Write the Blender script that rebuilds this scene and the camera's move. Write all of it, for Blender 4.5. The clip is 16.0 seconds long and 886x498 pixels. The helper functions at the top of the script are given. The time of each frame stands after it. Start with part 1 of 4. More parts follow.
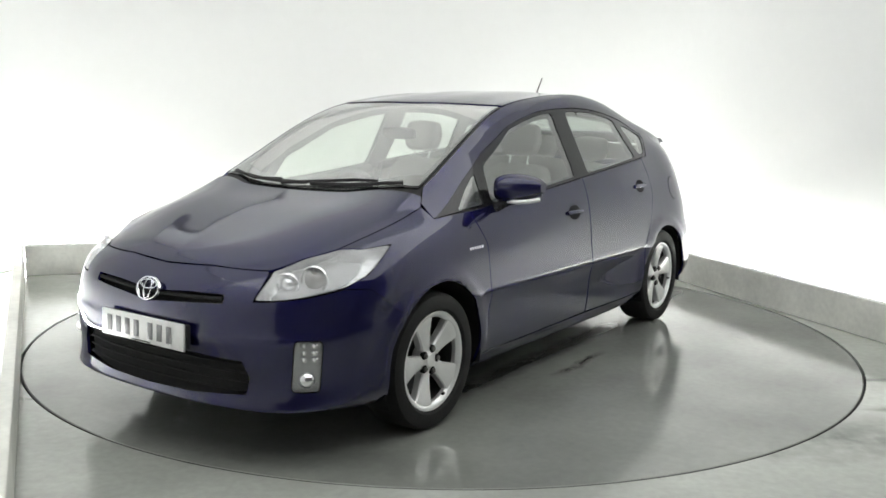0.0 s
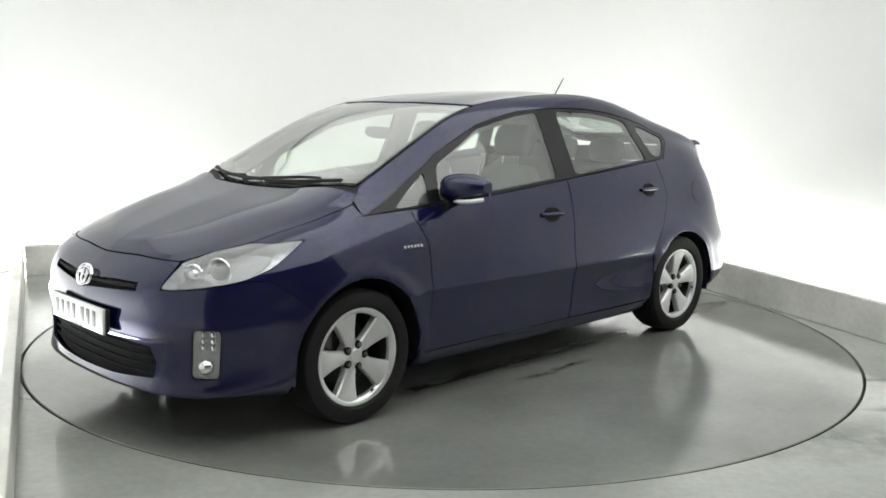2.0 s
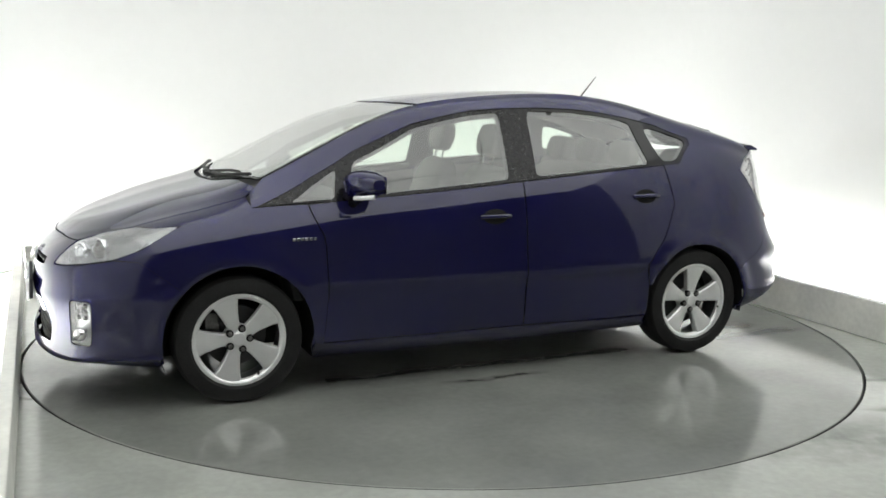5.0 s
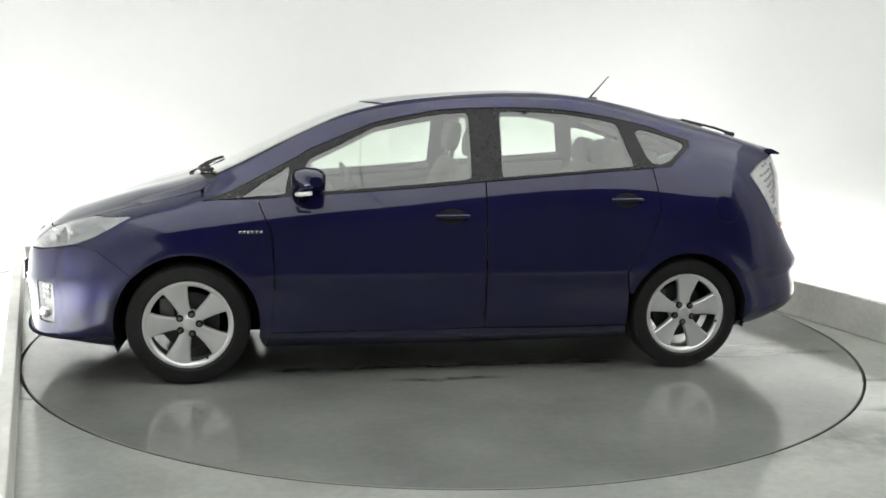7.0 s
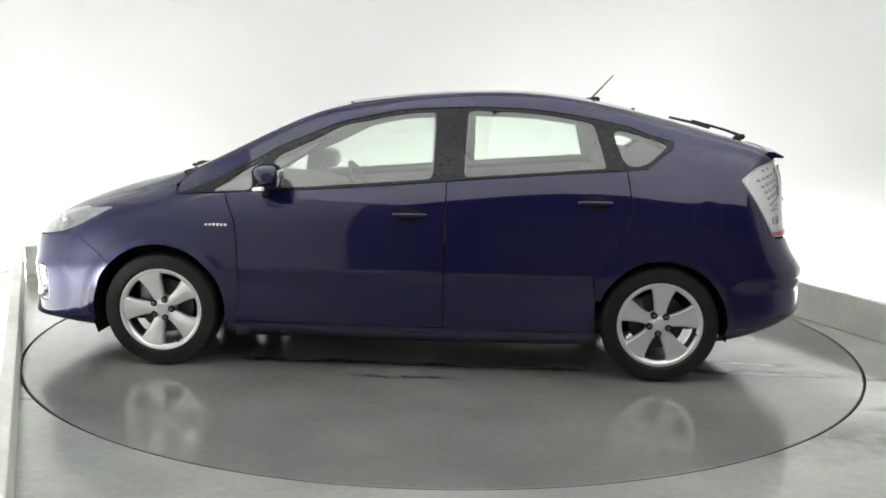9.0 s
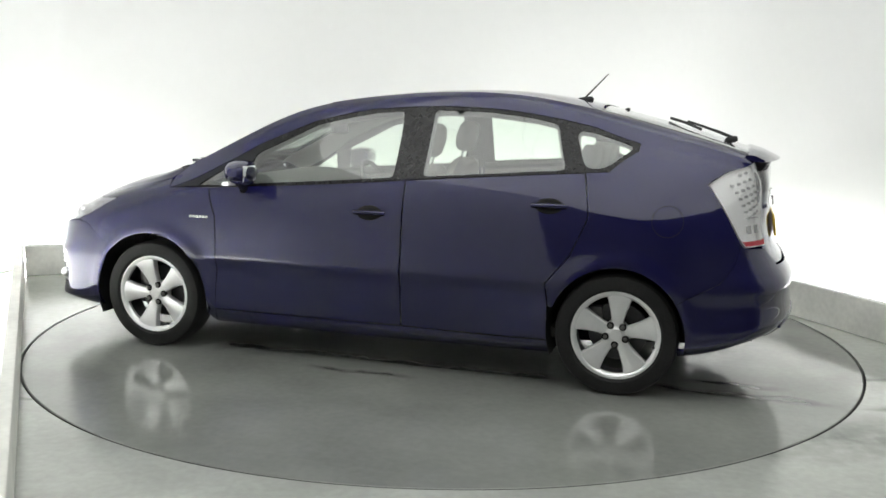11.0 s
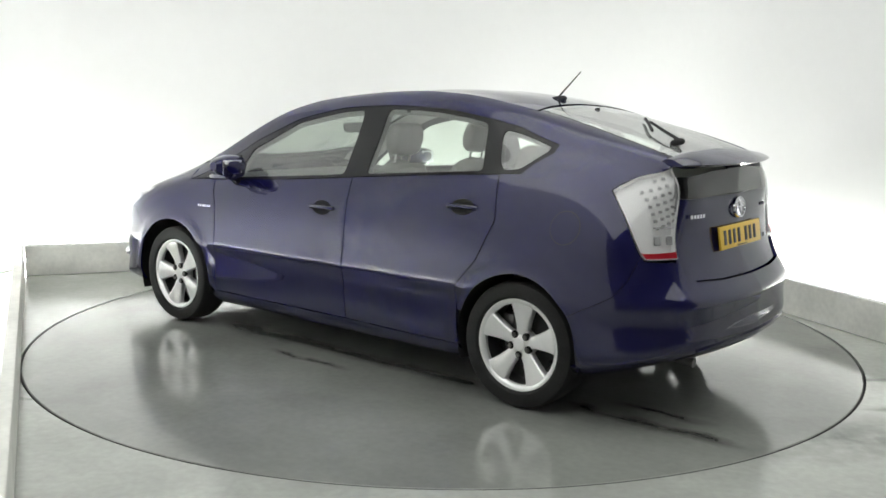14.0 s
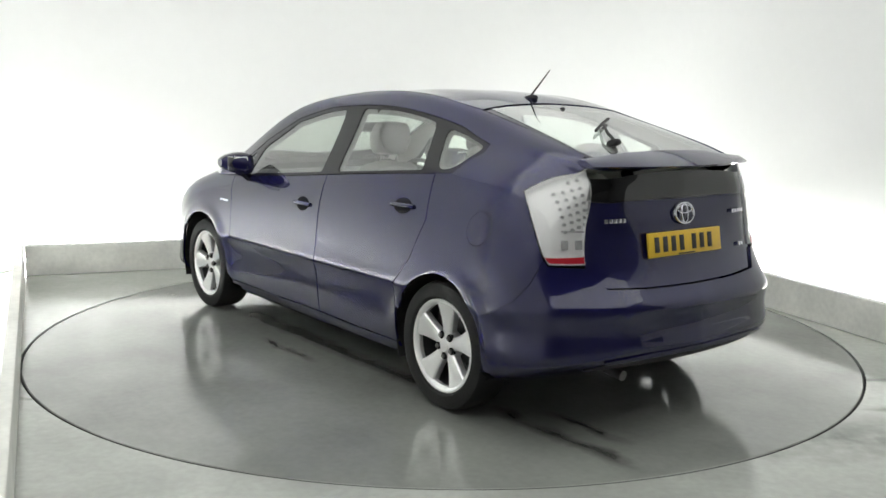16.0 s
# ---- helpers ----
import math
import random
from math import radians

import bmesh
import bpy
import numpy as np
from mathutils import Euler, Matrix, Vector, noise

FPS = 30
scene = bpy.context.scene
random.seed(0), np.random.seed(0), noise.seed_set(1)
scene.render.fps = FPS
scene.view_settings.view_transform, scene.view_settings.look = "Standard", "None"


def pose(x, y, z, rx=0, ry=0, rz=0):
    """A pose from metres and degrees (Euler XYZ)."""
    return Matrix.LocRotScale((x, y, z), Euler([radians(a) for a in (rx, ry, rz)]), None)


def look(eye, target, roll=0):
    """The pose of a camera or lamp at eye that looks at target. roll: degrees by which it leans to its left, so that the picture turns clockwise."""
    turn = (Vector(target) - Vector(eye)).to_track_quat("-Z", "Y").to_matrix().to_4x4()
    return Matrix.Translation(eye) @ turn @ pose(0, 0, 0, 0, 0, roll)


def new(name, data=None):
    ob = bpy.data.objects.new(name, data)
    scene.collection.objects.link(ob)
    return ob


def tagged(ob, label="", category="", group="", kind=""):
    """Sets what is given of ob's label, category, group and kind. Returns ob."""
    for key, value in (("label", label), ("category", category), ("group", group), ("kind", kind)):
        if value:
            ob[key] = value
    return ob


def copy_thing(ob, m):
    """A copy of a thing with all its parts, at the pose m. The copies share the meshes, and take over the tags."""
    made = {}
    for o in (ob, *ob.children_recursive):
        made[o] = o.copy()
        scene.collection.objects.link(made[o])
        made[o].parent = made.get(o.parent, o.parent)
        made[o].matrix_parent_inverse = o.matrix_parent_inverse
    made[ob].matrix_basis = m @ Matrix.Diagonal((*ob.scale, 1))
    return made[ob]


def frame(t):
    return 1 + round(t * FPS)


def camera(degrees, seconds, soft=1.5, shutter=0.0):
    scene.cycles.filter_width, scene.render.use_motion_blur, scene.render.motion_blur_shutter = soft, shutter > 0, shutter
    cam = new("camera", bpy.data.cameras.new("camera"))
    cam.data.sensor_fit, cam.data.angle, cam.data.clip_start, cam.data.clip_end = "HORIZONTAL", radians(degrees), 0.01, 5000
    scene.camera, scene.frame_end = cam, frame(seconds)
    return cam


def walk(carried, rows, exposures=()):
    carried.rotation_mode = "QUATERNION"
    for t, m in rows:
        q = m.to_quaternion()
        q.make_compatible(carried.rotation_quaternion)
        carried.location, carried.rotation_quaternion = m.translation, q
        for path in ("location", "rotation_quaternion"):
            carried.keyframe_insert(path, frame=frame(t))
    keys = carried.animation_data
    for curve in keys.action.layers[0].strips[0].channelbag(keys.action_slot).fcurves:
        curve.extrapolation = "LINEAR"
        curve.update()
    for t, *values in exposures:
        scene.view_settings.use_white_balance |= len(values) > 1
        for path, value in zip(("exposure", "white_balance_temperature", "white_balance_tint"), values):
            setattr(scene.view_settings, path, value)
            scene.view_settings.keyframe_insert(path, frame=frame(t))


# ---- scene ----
from mathutils.geometry import delaunay_2d_cdt

# ---- camera: stands still on its tripod ----
cam = camera(50.97, 16.0, soft=1.6)
EYE, AIM = (0, -5.829, 1.464), (-0.029, 0, 0.538)
walk(cam, [(0, look(EYE, AIM, 1.04)), (16.0, look(EYE, AIM, 1.04))], exposures=[(0, 0.0), (16.0, 0.0)])

# turn of the table in degrees, second by second: it starts from rest, then runs evenly
TURN = [(0, 236.09), (.5, 234.56), (1, 231.83), (1.5, 228.5), (2, 225.02), (2.5, 221.55), (3, 218.07), (3.5, 214.6), (4, 211.11),
        (6.5, 193.88), (7, 190.45), (7.5, 187.08), (8, 183.73), (8.5, 180.37), (9, 176.95), (11.5, 159.41), (12, 155.88), (12.5, 152.36),
        (13, 148.84), (13.5, 145.37), (14, 141.9), (14.5, 138.41), (15, 134.95), (15.5, 131.55), (16, 128.12)]
CAR_OFF = (.1646, .1227)      # wheelbase centre from the table's axis, in the car's directions

# ---- light: dim world, ceiling light panels, tubes hidden in the trough behind the plinth ----
world = bpy.data.worlds.new("world")
scene.world = world
world.use_nodes = True
world.node_tree.nodes["Background"].inputs[0].default_value = (.75, .82, .8, 1)
world.node_tree.nodes["Background"].inputs[1].default_value = .02
PHI = 22.0                    # the booth's turn against the camera's line
TUBE, PANEL = 96.0, 1.08       # brightness of the trough tubes and of the ceiling panels


# ---- materials ----
def mat(name, color, rough=.5, metal=0.0, coat=0.0, grain=0.0, size=40.0, bump=0.0, stain=0.0, stain_size=1.5, spec=.5, rough_var=0.0, coords="Object", deep=.002):
    m = bpy.data.materials.new(name)
    m.use_nodes = True
    nt = m.node_tree
    p = nt.nodes["Principled BSDF"]
    p.inputs["Base Color"].default_value = (*color, 1)
    p.inputs["Roughness"].default_value, p.inputs["Metallic"].default_value = rough, metal
    p.inputs["Specular IOR Level"].default_value = spec
    if coat:
        p.inputs["Coat Weight"].default_value, p.inputs["Coat Roughness"].default_value, p.inputs["Coat IOR"].default_value = coat, .05, 1.5
    tc = nt.nodes.new("ShaderNodeTexCoord")

    def cloud(scale, detail):
        n = nt.nodes.new("ShaderNodeTexNoise")
        n.inputs["Scale"].default_value, n.inputs["Detail"].default_value = scale, detail
        nt.links.new(tc.outputs[coords], n.inputs["Vector"])
        return n.outputs["Fac"]

    def ranged(fac, lo, hi):
        r = nt.nodes.new("ShaderNodeMapRange")
        r.inputs["From Min"].default_value, r.inputs["From Max"].default_value = .3, .7
        r.inputs["To Min"].default_value, r.inputs["To Max"].default_value = lo, hi
        nt.links.new(fac, r.inputs["Value"])
        return r.outputs["Result"]
    if grain or stain:
        fine, wide = ranged(cloud(size, 4), 1 - grain, 1 + grain), ranged(cloud(stain_size, 5), 1 - stain, 1 + stain)
        mul = nt.nodes.new("ShaderNodeMath")
        mul.operation = "MULTIPLY"
        nt.links.new(fine, mul.inputs[0]), nt.links.new(wide, mul.inputs[1])
        mix = nt.nodes.new("ShaderNodeVectorMath")
        mix.operation = "SCALE"
        mix.inputs[0].default_value = color
        nt.links.new(mul.outputs[0], mix.inputs["Scale"])
        nt.links.new(mix.outputs[0], p.inputs["Base Color"])
    if rough_var:
        nt.links.new(ranged(cloud(stain_size * 1.7, 4), max(.02, rough - rough_var), rough + rough_var), p.inputs["Roughness"])
    if bump:
        b = nt.nodes.new("ShaderNodeBump")
        b.inputs["Strength"].default_value, b.inputs["Distance"].default_value = bump, deep
        nt.links.new(cloud(size, 3), b.inputs["Height"])
        nt.links.new(b.outputs[0], p.inputs["Normal"])
    return m


def glow(name, color, strength):
    m = bpy.data.materials.new(name)
    m.use_nodes = True
    p = m.node_tree.nodes["Principled BSDF"]
    p.inputs["Base Color"].default_value = (*color, 1)
    p.inputs["Emission Color"].default_value, p.inputs["Emission Strength"].default_value = (*color, 1), strength
    return m


def pane_mat(name, tint, gloss=1.0, rough=.01, body=0.0, ior=1.6, rise=4.5):
    """Thin glass: tinted see-through with a mirror film by Fresnel; body: share of milky scatter, a painted haze in
    place of bright reflections.
    """
    m = bpy.data.materials.new(name)
    m.use_nodes = True
    nt = m.node_tree
    nt.nodes.remove(nt.nodes["Principled BSDF"])
    out = nt.nodes["Material Output"]
    clear, film, mix, lw, pw, sc = (nt.nodes.new("ShaderNode" + k) for k in ("BsdfTransparent", "BsdfGlossy", "MixShader", "LayerWeight", "Math", "Math"))
    lw.inputs["Blend"].default_value = .5
    f0 = ((ior - 1) / (ior + 1)) ** 2 * 1.6          # both faces of the pane
    pw.operation, pw.inputs[1].default_value = "POWER", rise
    sc.operation, sc.inputs[1].default_value, sc.inputs[2].default_value = "MULTIPLY_ADD", 1 - f0, f0
    nt.links.new(lw.outputs["Facing"], pw.inputs[0]), nt.links.new(pw.outputs[0], sc.inputs[0])
    clear.inputs[0].default_value = (*tint, 1)
    film.inputs["Roughness"].default_value = rough
    film.inputs["Color"].default_value = (gloss, gloss, gloss, 1)
    base = clear.outputs[0]
    if body:
        haze, m2 = nt.nodes.new("ShaderNodeBsdfDiffuse"), nt.nodes.new("ShaderNodeMixShader")
        haze.inputs[0].default_value = (.8, .8, .8, 1)
        m2.inputs[0].default_value = body
        nt.links.new(base, m2.inputs[1]), nt.links.new(haze.outputs[0], m2.inputs[2])
        base = m2.outputs[0]
    nt.links.new(sc.outputs[0], mix.inputs[0]), nt.links.new(base, mix.inputs[1]), nt.links.new(film.outputs[0], mix.inputs[2])
    nt.links.new(mix.outputs[0], out.inputs["Surface"])
    return m


PAINT = mat("indigo_metallic_paint", (.0080, .0077, .054), rough=.32, metal=.4, coat=1.0, grain=.06, size=900, stain=.03, stain_size=3, spec=0.0)
flake = PAINT.node_tree.nodes["Principled BSDF"]      # dark-edged metal flake under a clear, glossy lacquer
flake.inputs["Specular Tint"].default_value = (.08, .08, .22, 1)
flake.inputs["Coat Roughness"].default_value, flake.inputs["Coat IOR"].default_value = .03, 1.64
BLACK_GLOSS = mat("gloss_black_trim", (.010, .010, .011), rough=.12, spec=.35, grain=.1, size=60)
BLACK = mat("black_plastic", (.018, .018, .019), rough=.6, spec=.3, grain=.15, size=200, bump=.2)
GRILLE = mat("grille_black", (.014, .014, .014), rough=.8, spec=.15, grain=.2, size=120)
RUBBER = mat("tyre_rubber", (.017, .017, .017), rough=.7, spec=.25, grain=.2, size=150, bump=.3, stain=.15, stain_size=9)
ALLOY = mat("silver_alloy", (.86, .86, .86), rough=.28, metal=.6, grain=.04, size=300, stain=.05, stain_size=8)
CHROME = mat("chrome", (.85, .85, .87), rough=.08, metal=1.0)
# alloy with the shade inside the wheel put into its colour
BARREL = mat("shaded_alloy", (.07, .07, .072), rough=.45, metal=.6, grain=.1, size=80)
DARK_TRIM = mat("dark_grey_trim", (.07, .07, .07), rough=.7, grain=.1, size=60)
SILVER = mat("silver_plastic", (.5, .5, .5), rough=.25, metal=.6, grain=.08, size=60)
STEEL = mat("brake_steel", (.2, .195, .19), rough=.4, metal=.9, grain=.15, size=80)
# body whitens panes and lenses with painted haze for the glare on them
GLASS = pane_mat("green_tinted_glass", (.85, .92, .86), body=.04, ior=1.8, rise=3.6)
SCREEN = pane_mat("windscreen_glass", (.78, .86, .79), body=.11, ior=2.0, rise=3.2)
BACK_PANE = pane_mat("rear_window_glass", (.80, .87, .82), body=.20, ior=2.0)
DARK_GLASS = pane_mat("dark_privacy_glass", (.10, .10, .11))
LENS = pane_mat("lamp_lens", (.93, .94, .95), body=.14)
TAIL_LENS = pane_mat("tail_lamp_lens", (.95, .95, .95), body=.2)
LAMP_BOWL = mat("lamp_reflector", (.80, .80, .81), rough=.2, metal=.75, grain=.1, size=28, bump=1.0, deep=.012)
RED = mat("red_reflector", (.35, .01, .02), rough=.2, coat=.6, grain=.15, size=250)
LAMP_WHITE = mat("lamp_white_housing", (.88, .88, .88), rough=.3, metal=.15, grain=.04, size=70, bump=.15, deep=.004)
LAMP_CELL = mat("grey_lamp_cell", (.30, .30, .31), rough=.25, metal=.5, grain=.1, size=60)
LAMP_GREY = mat("grey_lamp_bezel", (.33, .33, .34), rough=.25, metal=.7, grain=.12, size=45, bump=.6, deep=.006)
CLOTH = mat("grey_seat_cloth", (.27, .27, .25), rough=.9, grain=.15, size=350, bump=.3, stain=.06)
DASH = mat("dark_grey_dashboard", (.08, .08, .077), rough=.7, grain=.15, size=300, bump=.2)
LINING = mat("grey_headlining", (.42, .42, .39), rough=.9, grain=.08, size=200)
WHITE_PLATE = mat("white_plate", (.8, .8, .8), rough=.35, grain=.03, size=50)
YELLOW_PLATE = mat("yellow_plate", (.72, .47, .04), rough=.35, grain=.03, size=50)
INK_GREY = mat("plate_ink_grey", (.16, .16, .17), rough=.5)
INK = mat("plate_ink", (.02, .02, .02), rough=.5)
FLOOR = mat("grey_sealed_floor", (.39, .405, .375), rough=.15, grain=.06, size=25, stain=.18, stain_size=1.3, rough_var=.05, spec=.9)
TABLE = mat("grey_sealed_table", (.225, .234, .216), rough=.12, grain=.05, size=25, stain=.2, stain_size=1.4, rough_var=.05, spec=.9)


def wet_marks(m, marks, depth=1.0):
    """Darkens a surface along short level marks (x0, x1, y, half width), broken up by noise."""
    nt = m.node_tree
    p = nt.nodes["Principled BSDF"]
    base = p.inputs["Base Color"].links[0].from_socket
    tc, sep, nz = (nt.nodes.new("ShaderNode" + k) for k in ("TexCoord", "SeparateXYZ", "TexNoise"))
    nz.inputs["Scale"].default_value, nz.inputs["Detail"].default_value = 6, 5
    nt.links.new(tc.outputs["Object"], sep.inputs[0]), nt.links.new(tc.outputs["Object"], nz.inputs["Vector"])

    def op(kind, a, b):
        n = nt.nodes.new("ShaderNodeMath")
        n.operation = kind
        for i, v in enumerate((a, b)):
            if isinstance(v, (int, float)):
                n.inputs[i].default_value = v
            else:
                nt.links.new(v, n.inputs[i])
        return n.outputs[0]
    wob = op("MULTIPLY", op("SUBTRACT", nz.outputs["Fac"], .5), .14)
    total = None
    for x0, x1, y, w in marks:
        dy = op("ABSOLUTE", op("SUBTRACT", op("ADD", sep.outputs[1], wob), y), 0)
        dx = op("ABSOLUTE", op("SUBTRACT", sep.outputs[0], (x0 + x1) / 2), 0)
        k = op("MULTIPLY", op("MINIMUM", op("MAXIMUM", op("DIVIDE", op("SUBTRACT", w, dy), w), 0), 1),
               op("MINIMUM", op("MAXIMUM", op("DIVIDE", op("SUBTRACT", abs(x1 - x0) / 2, dx), .2), 0), 1))
        total = k if total is None else op("MAXIMUM", total, k)
    fac = op("SUBTRACT", 1, op("MULTIPLY", total, op("MINIMUM", op("MULTIPLY", nz.outputs["Fac"], depth), .8)))
    sc = nt.nodes.new("ShaderNodeVectorMath")
    sc.operation = "SCALE"
    nt.links.new(base, sc.inputs[0]), nt.links.new(fac, sc.inputs["Scale"])
    nt.links.new(sc.outputs[0], p.inputs["Base Color"])


wet_marks(TABLE, [(-2.35, -1.3, .75, .07), (-2.1, -1.5, .57, .05), (-1.0, 1.2, .80, .09), (-.9, .1, -.55, .09), (1.0, 1.9, -.75, .06), (-.2, .5, 1.05, .04)], 1.35)
wet_marks(FLOOR, [(2.0, 3.2, -1.4, .06), (1.9, 2.8, -.9, .05), (1.2, 3.4, -1.8, .42), (2.4, 3.1, -1.75, .05), (-2.4, -1.6, -1.5, .04), (1.2, 2.2, 2.2, .05)])
PIT = mat("dark_joint", (.012, .012, .012), rough=.9, grain=.2, size=40)
PLINTH = mat("scuffed_white_board", (.84, .84, .79), rough=.5, grain=.05, size=30, stain=.13, stain_size=2.5, bump=.1)
WALL = mat("white_wall_paint", (.845, .85, .845), rough=.8, grain=.006, size=12, stain=.012, stain_size=.4)
DARKWALL = mat("dark_grey_wall", (.20, .20, .205), rough=.9, grain=.1, size=8, stain=.1)
TUBE_GLOW = glow("tube_glow", (.99, 1, .98), TUBE)
PANEL_GLOW = glow("panel_glow", (.99, 1, .98), PANEL)


# ---- building helpers ----
def part(name, bm, material, parent=None, label="", smooth=True, angle=.6):
    """Links a bmesh as one mesh object under a thing or a part."""
    me = bpy.data.meshes.new(name)
    bmesh.ops.recalc_face_normals(bm, faces=bm.faces) if smooth != "keep" else None
    bm.normal_update()
    if smooth:
        for f in bm.faces:
            f.smooth = True
        for e in bm.edges:
            if len(e.link_faces) == 2 and e.calc_face_angle(0) > angle:
                e.smooth = False
    bm.to_mesh(me)
    bm.free()
    me.materials.append(material)
    ob = new(name, me)
    if parent:
        ob.parent = parent
    if label:
        ob["label"] = label
    return ob


def box(bm, x, y, z, sx, sy, sz, bevel=0.0, m=None):
    """A bevelled box with its centre at x, y, z."""
    r = bmesh.ops.create_cube(bm, size=1, matrix=Matrix.Translation((x, y, z)) @ Matrix.Diagonal((sx, sy, sz, 1)))
    vs = r["verts"]
    if bevel:
        es = list({e for v in vs for e in v.link_edges})
        g = bmesh.ops.bevel(bm, geom=es, offset=bevel, segments=2, affect="EDGES", profile=.5)
        vs = list({v for f in g["faces"] for v in f.verts} | {v for v in vs if v.is_valid})
    if m is not None:
        bmesh.ops.transform(bm, matrix=m, verts=vs)
    return bm


def prism(bm, outline, lo, hi, to):
    """A slab: the 2D outline between two depths; to(a, b, d) gives the place."""
    a = [bm.verts.new(to(x, y, lo)) for x, y in outline]
    b = [bm.verts.new(to(x, y, hi)) for x, y in outline]
    bm.faces.new(a), bm.faces.new(b[::-1])
    n = len(a)
    for i in range(n):
        bm.faces.new((a[i], b[i], b[(i + 1) % n], a[(i + 1) % n]))
    return bm


def lathe(bm, profile, steps, axis=(0, 0, 0), closed=False):
    """Turns a profile of (radius, depth) round the y axis."""
    rings = []
    for i in range(steps):
        c, s = math.cos(2 * math.pi * i / steps), math.sin(2 * math.pi * i / steps)
        rings.append([bm.verts.new((axis[0] + r * c, axis[1] + d, axis[2] + r * s)) for r, d in profile])
    m = len(profile) if closed else len(profile) - 1
    for i in range(steps):
        p, q = rings[i], rings[(i + 1) % steps]
        for j in range(m):
            k = (j + 1) % len(profile)
            bm.faces.new((p[j], q[j], q[k], p[k]))
    return bm


def rod(bm, pts, radius, sides=8, taper=1.0):
    """A round bar along points."""
    pts = [Vector(p) for p in pts]
    rings = []
    for i, p in enumerate(pts):
        d = (pts[min(i + 1, len(pts) - 1)] - pts[max(i - 1, 0)]).normalized()
        u = d.orthogonal().normalized() if i == 0 else (u - d * u.dot(d)).normalized()
        w = d.cross(u)
        r = radius * (1 + (taper - 1) * i / (len(pts) - 1))
        rings.append([bm.verts.new(p + r * (math.cos(2 * math.pi * k / sides) * u + math.sin(2 * math.pi * k / sides) * w)) for k in range(sides)])
    for a, b in zip(rings, rings[1:]):
        for k in range(sides):
            bm.faces.new((a[k], a[(k + 1) % sides], b[(k + 1) % sides], b[k]))
    bm.faces.new(rings[0][::-1]), bm.faces.new(rings[-1])
    return bm


# ---- the booth ----
BOOTH = pose(0, 0, 0, 0, 0, PHI)
WEST, EAST, NORTH, SOUTH = -2.53, 2.54, 2.74, -7.2      # faces of the plinth, and the wall behind the camera
MOUTH_W, MOUTH_E = -4.1, -4.1  # where the white side walls end and the dark hall begins
TROUGH, HIGH, TOP = .80, 3.3, 3.34
HUB = (-.02, .03)
RADIUS = 2.489


def setting(name, bm, material, label, smooth=False):
    ob = part(name, bm, material, None, label, smooth)
    return tagged(ob, label, kind="structure")


def floor():
    bm = bmesh.new()
    n = 192
    inner = [bm.verts.new((HUB[0] + (RADIUS + .014) * math.cos(2 * math.pi * i / n), HUB[1] + (RADIUS + .014) * math.sin(2 * math.pi * i / n), 0)) for i in range(n)]
    low = [bm.verts.new((v.co.x, v.co.y, -.08)) for v in inner]
    outer = []
    for v in inner:
        d = Vector((v.co.x - HUB[0], v.co.y - HUB[1], 0))
        s = 9.0 / max(abs(d.x), abs(d.y))
        outer.append(bm.verts.new((HUB[0] + d.x * s, HUB[1] + d.y * s, 0)))
    for i in range(n):
        j = (i + 1) % n
        bm.faces.new((inner[i], inner[j], outer[j], outer[i]))
        bm.faces.new((low[i], low[j], inner[j], inner[i]))
    setting("floor", bm, FLOOR, "glossy grey sealed studio floor with wet-looking stains")
    bm = bmesh.new()
    bmesh.ops.create_circle(bm, cap_ends=True, radius=RADIUS + .05, segments=96, matrix=Matrix.Translation((*HUB, -.075)))
    setting("floor_pit", bm, PIT, "dark pit under the round turntable")


def turntable():
    bm = bmesh.new()
    prof = [(0.001, 0), (1.0, 0), (RADIUS - .004, 0), (RADIUS, -.004), (RADIUS, -.06)]
    n = 192
    rings = [[bm.verts.new((r * math.cos(2 * math.pi * i / n), r * math.sin(2 * math.pi * i / n), z)) for i in range(n)] for r, z in prof]
    for a, b in zip(rings, rings[1:]):
        for i in range(n):
            bm.faces.new((a[i], b[i], b[(i + 1) % n], a[(i + 1) % n]))
    bm.faces.new(rings[0])
    ob = new("turntable")
    ob.location = (*HUB, 0)
    part("deck", bm, TABLE, ob, "", False)
    bm = bmesh.new()
    rings = [[bm.verts.new((r * math.cos(2 * math.pi * i / n), r * math.sin(2 * math.pi * i / n), z)) for i in range(n)]
             for r, z in ((RADIUS + .0005, -.003), (RADIUS + .004, -.003), (RADIUS + .004, -.05), (RADIUS + .0005, -.05))]
    for a, b in zip(rings, rings[1:] + rings[:1]):
        for i in range(n):
            bm.faces.new((a[i], b[i], b[(i + 1) % n], a[(i + 1) % n]))
    part("edge_strip", bm, PIT, ob, "dark edge strip round the deck", False)
    return tagged(ob, "large round grey turntable flush with the glossy studio floor", "turntable")


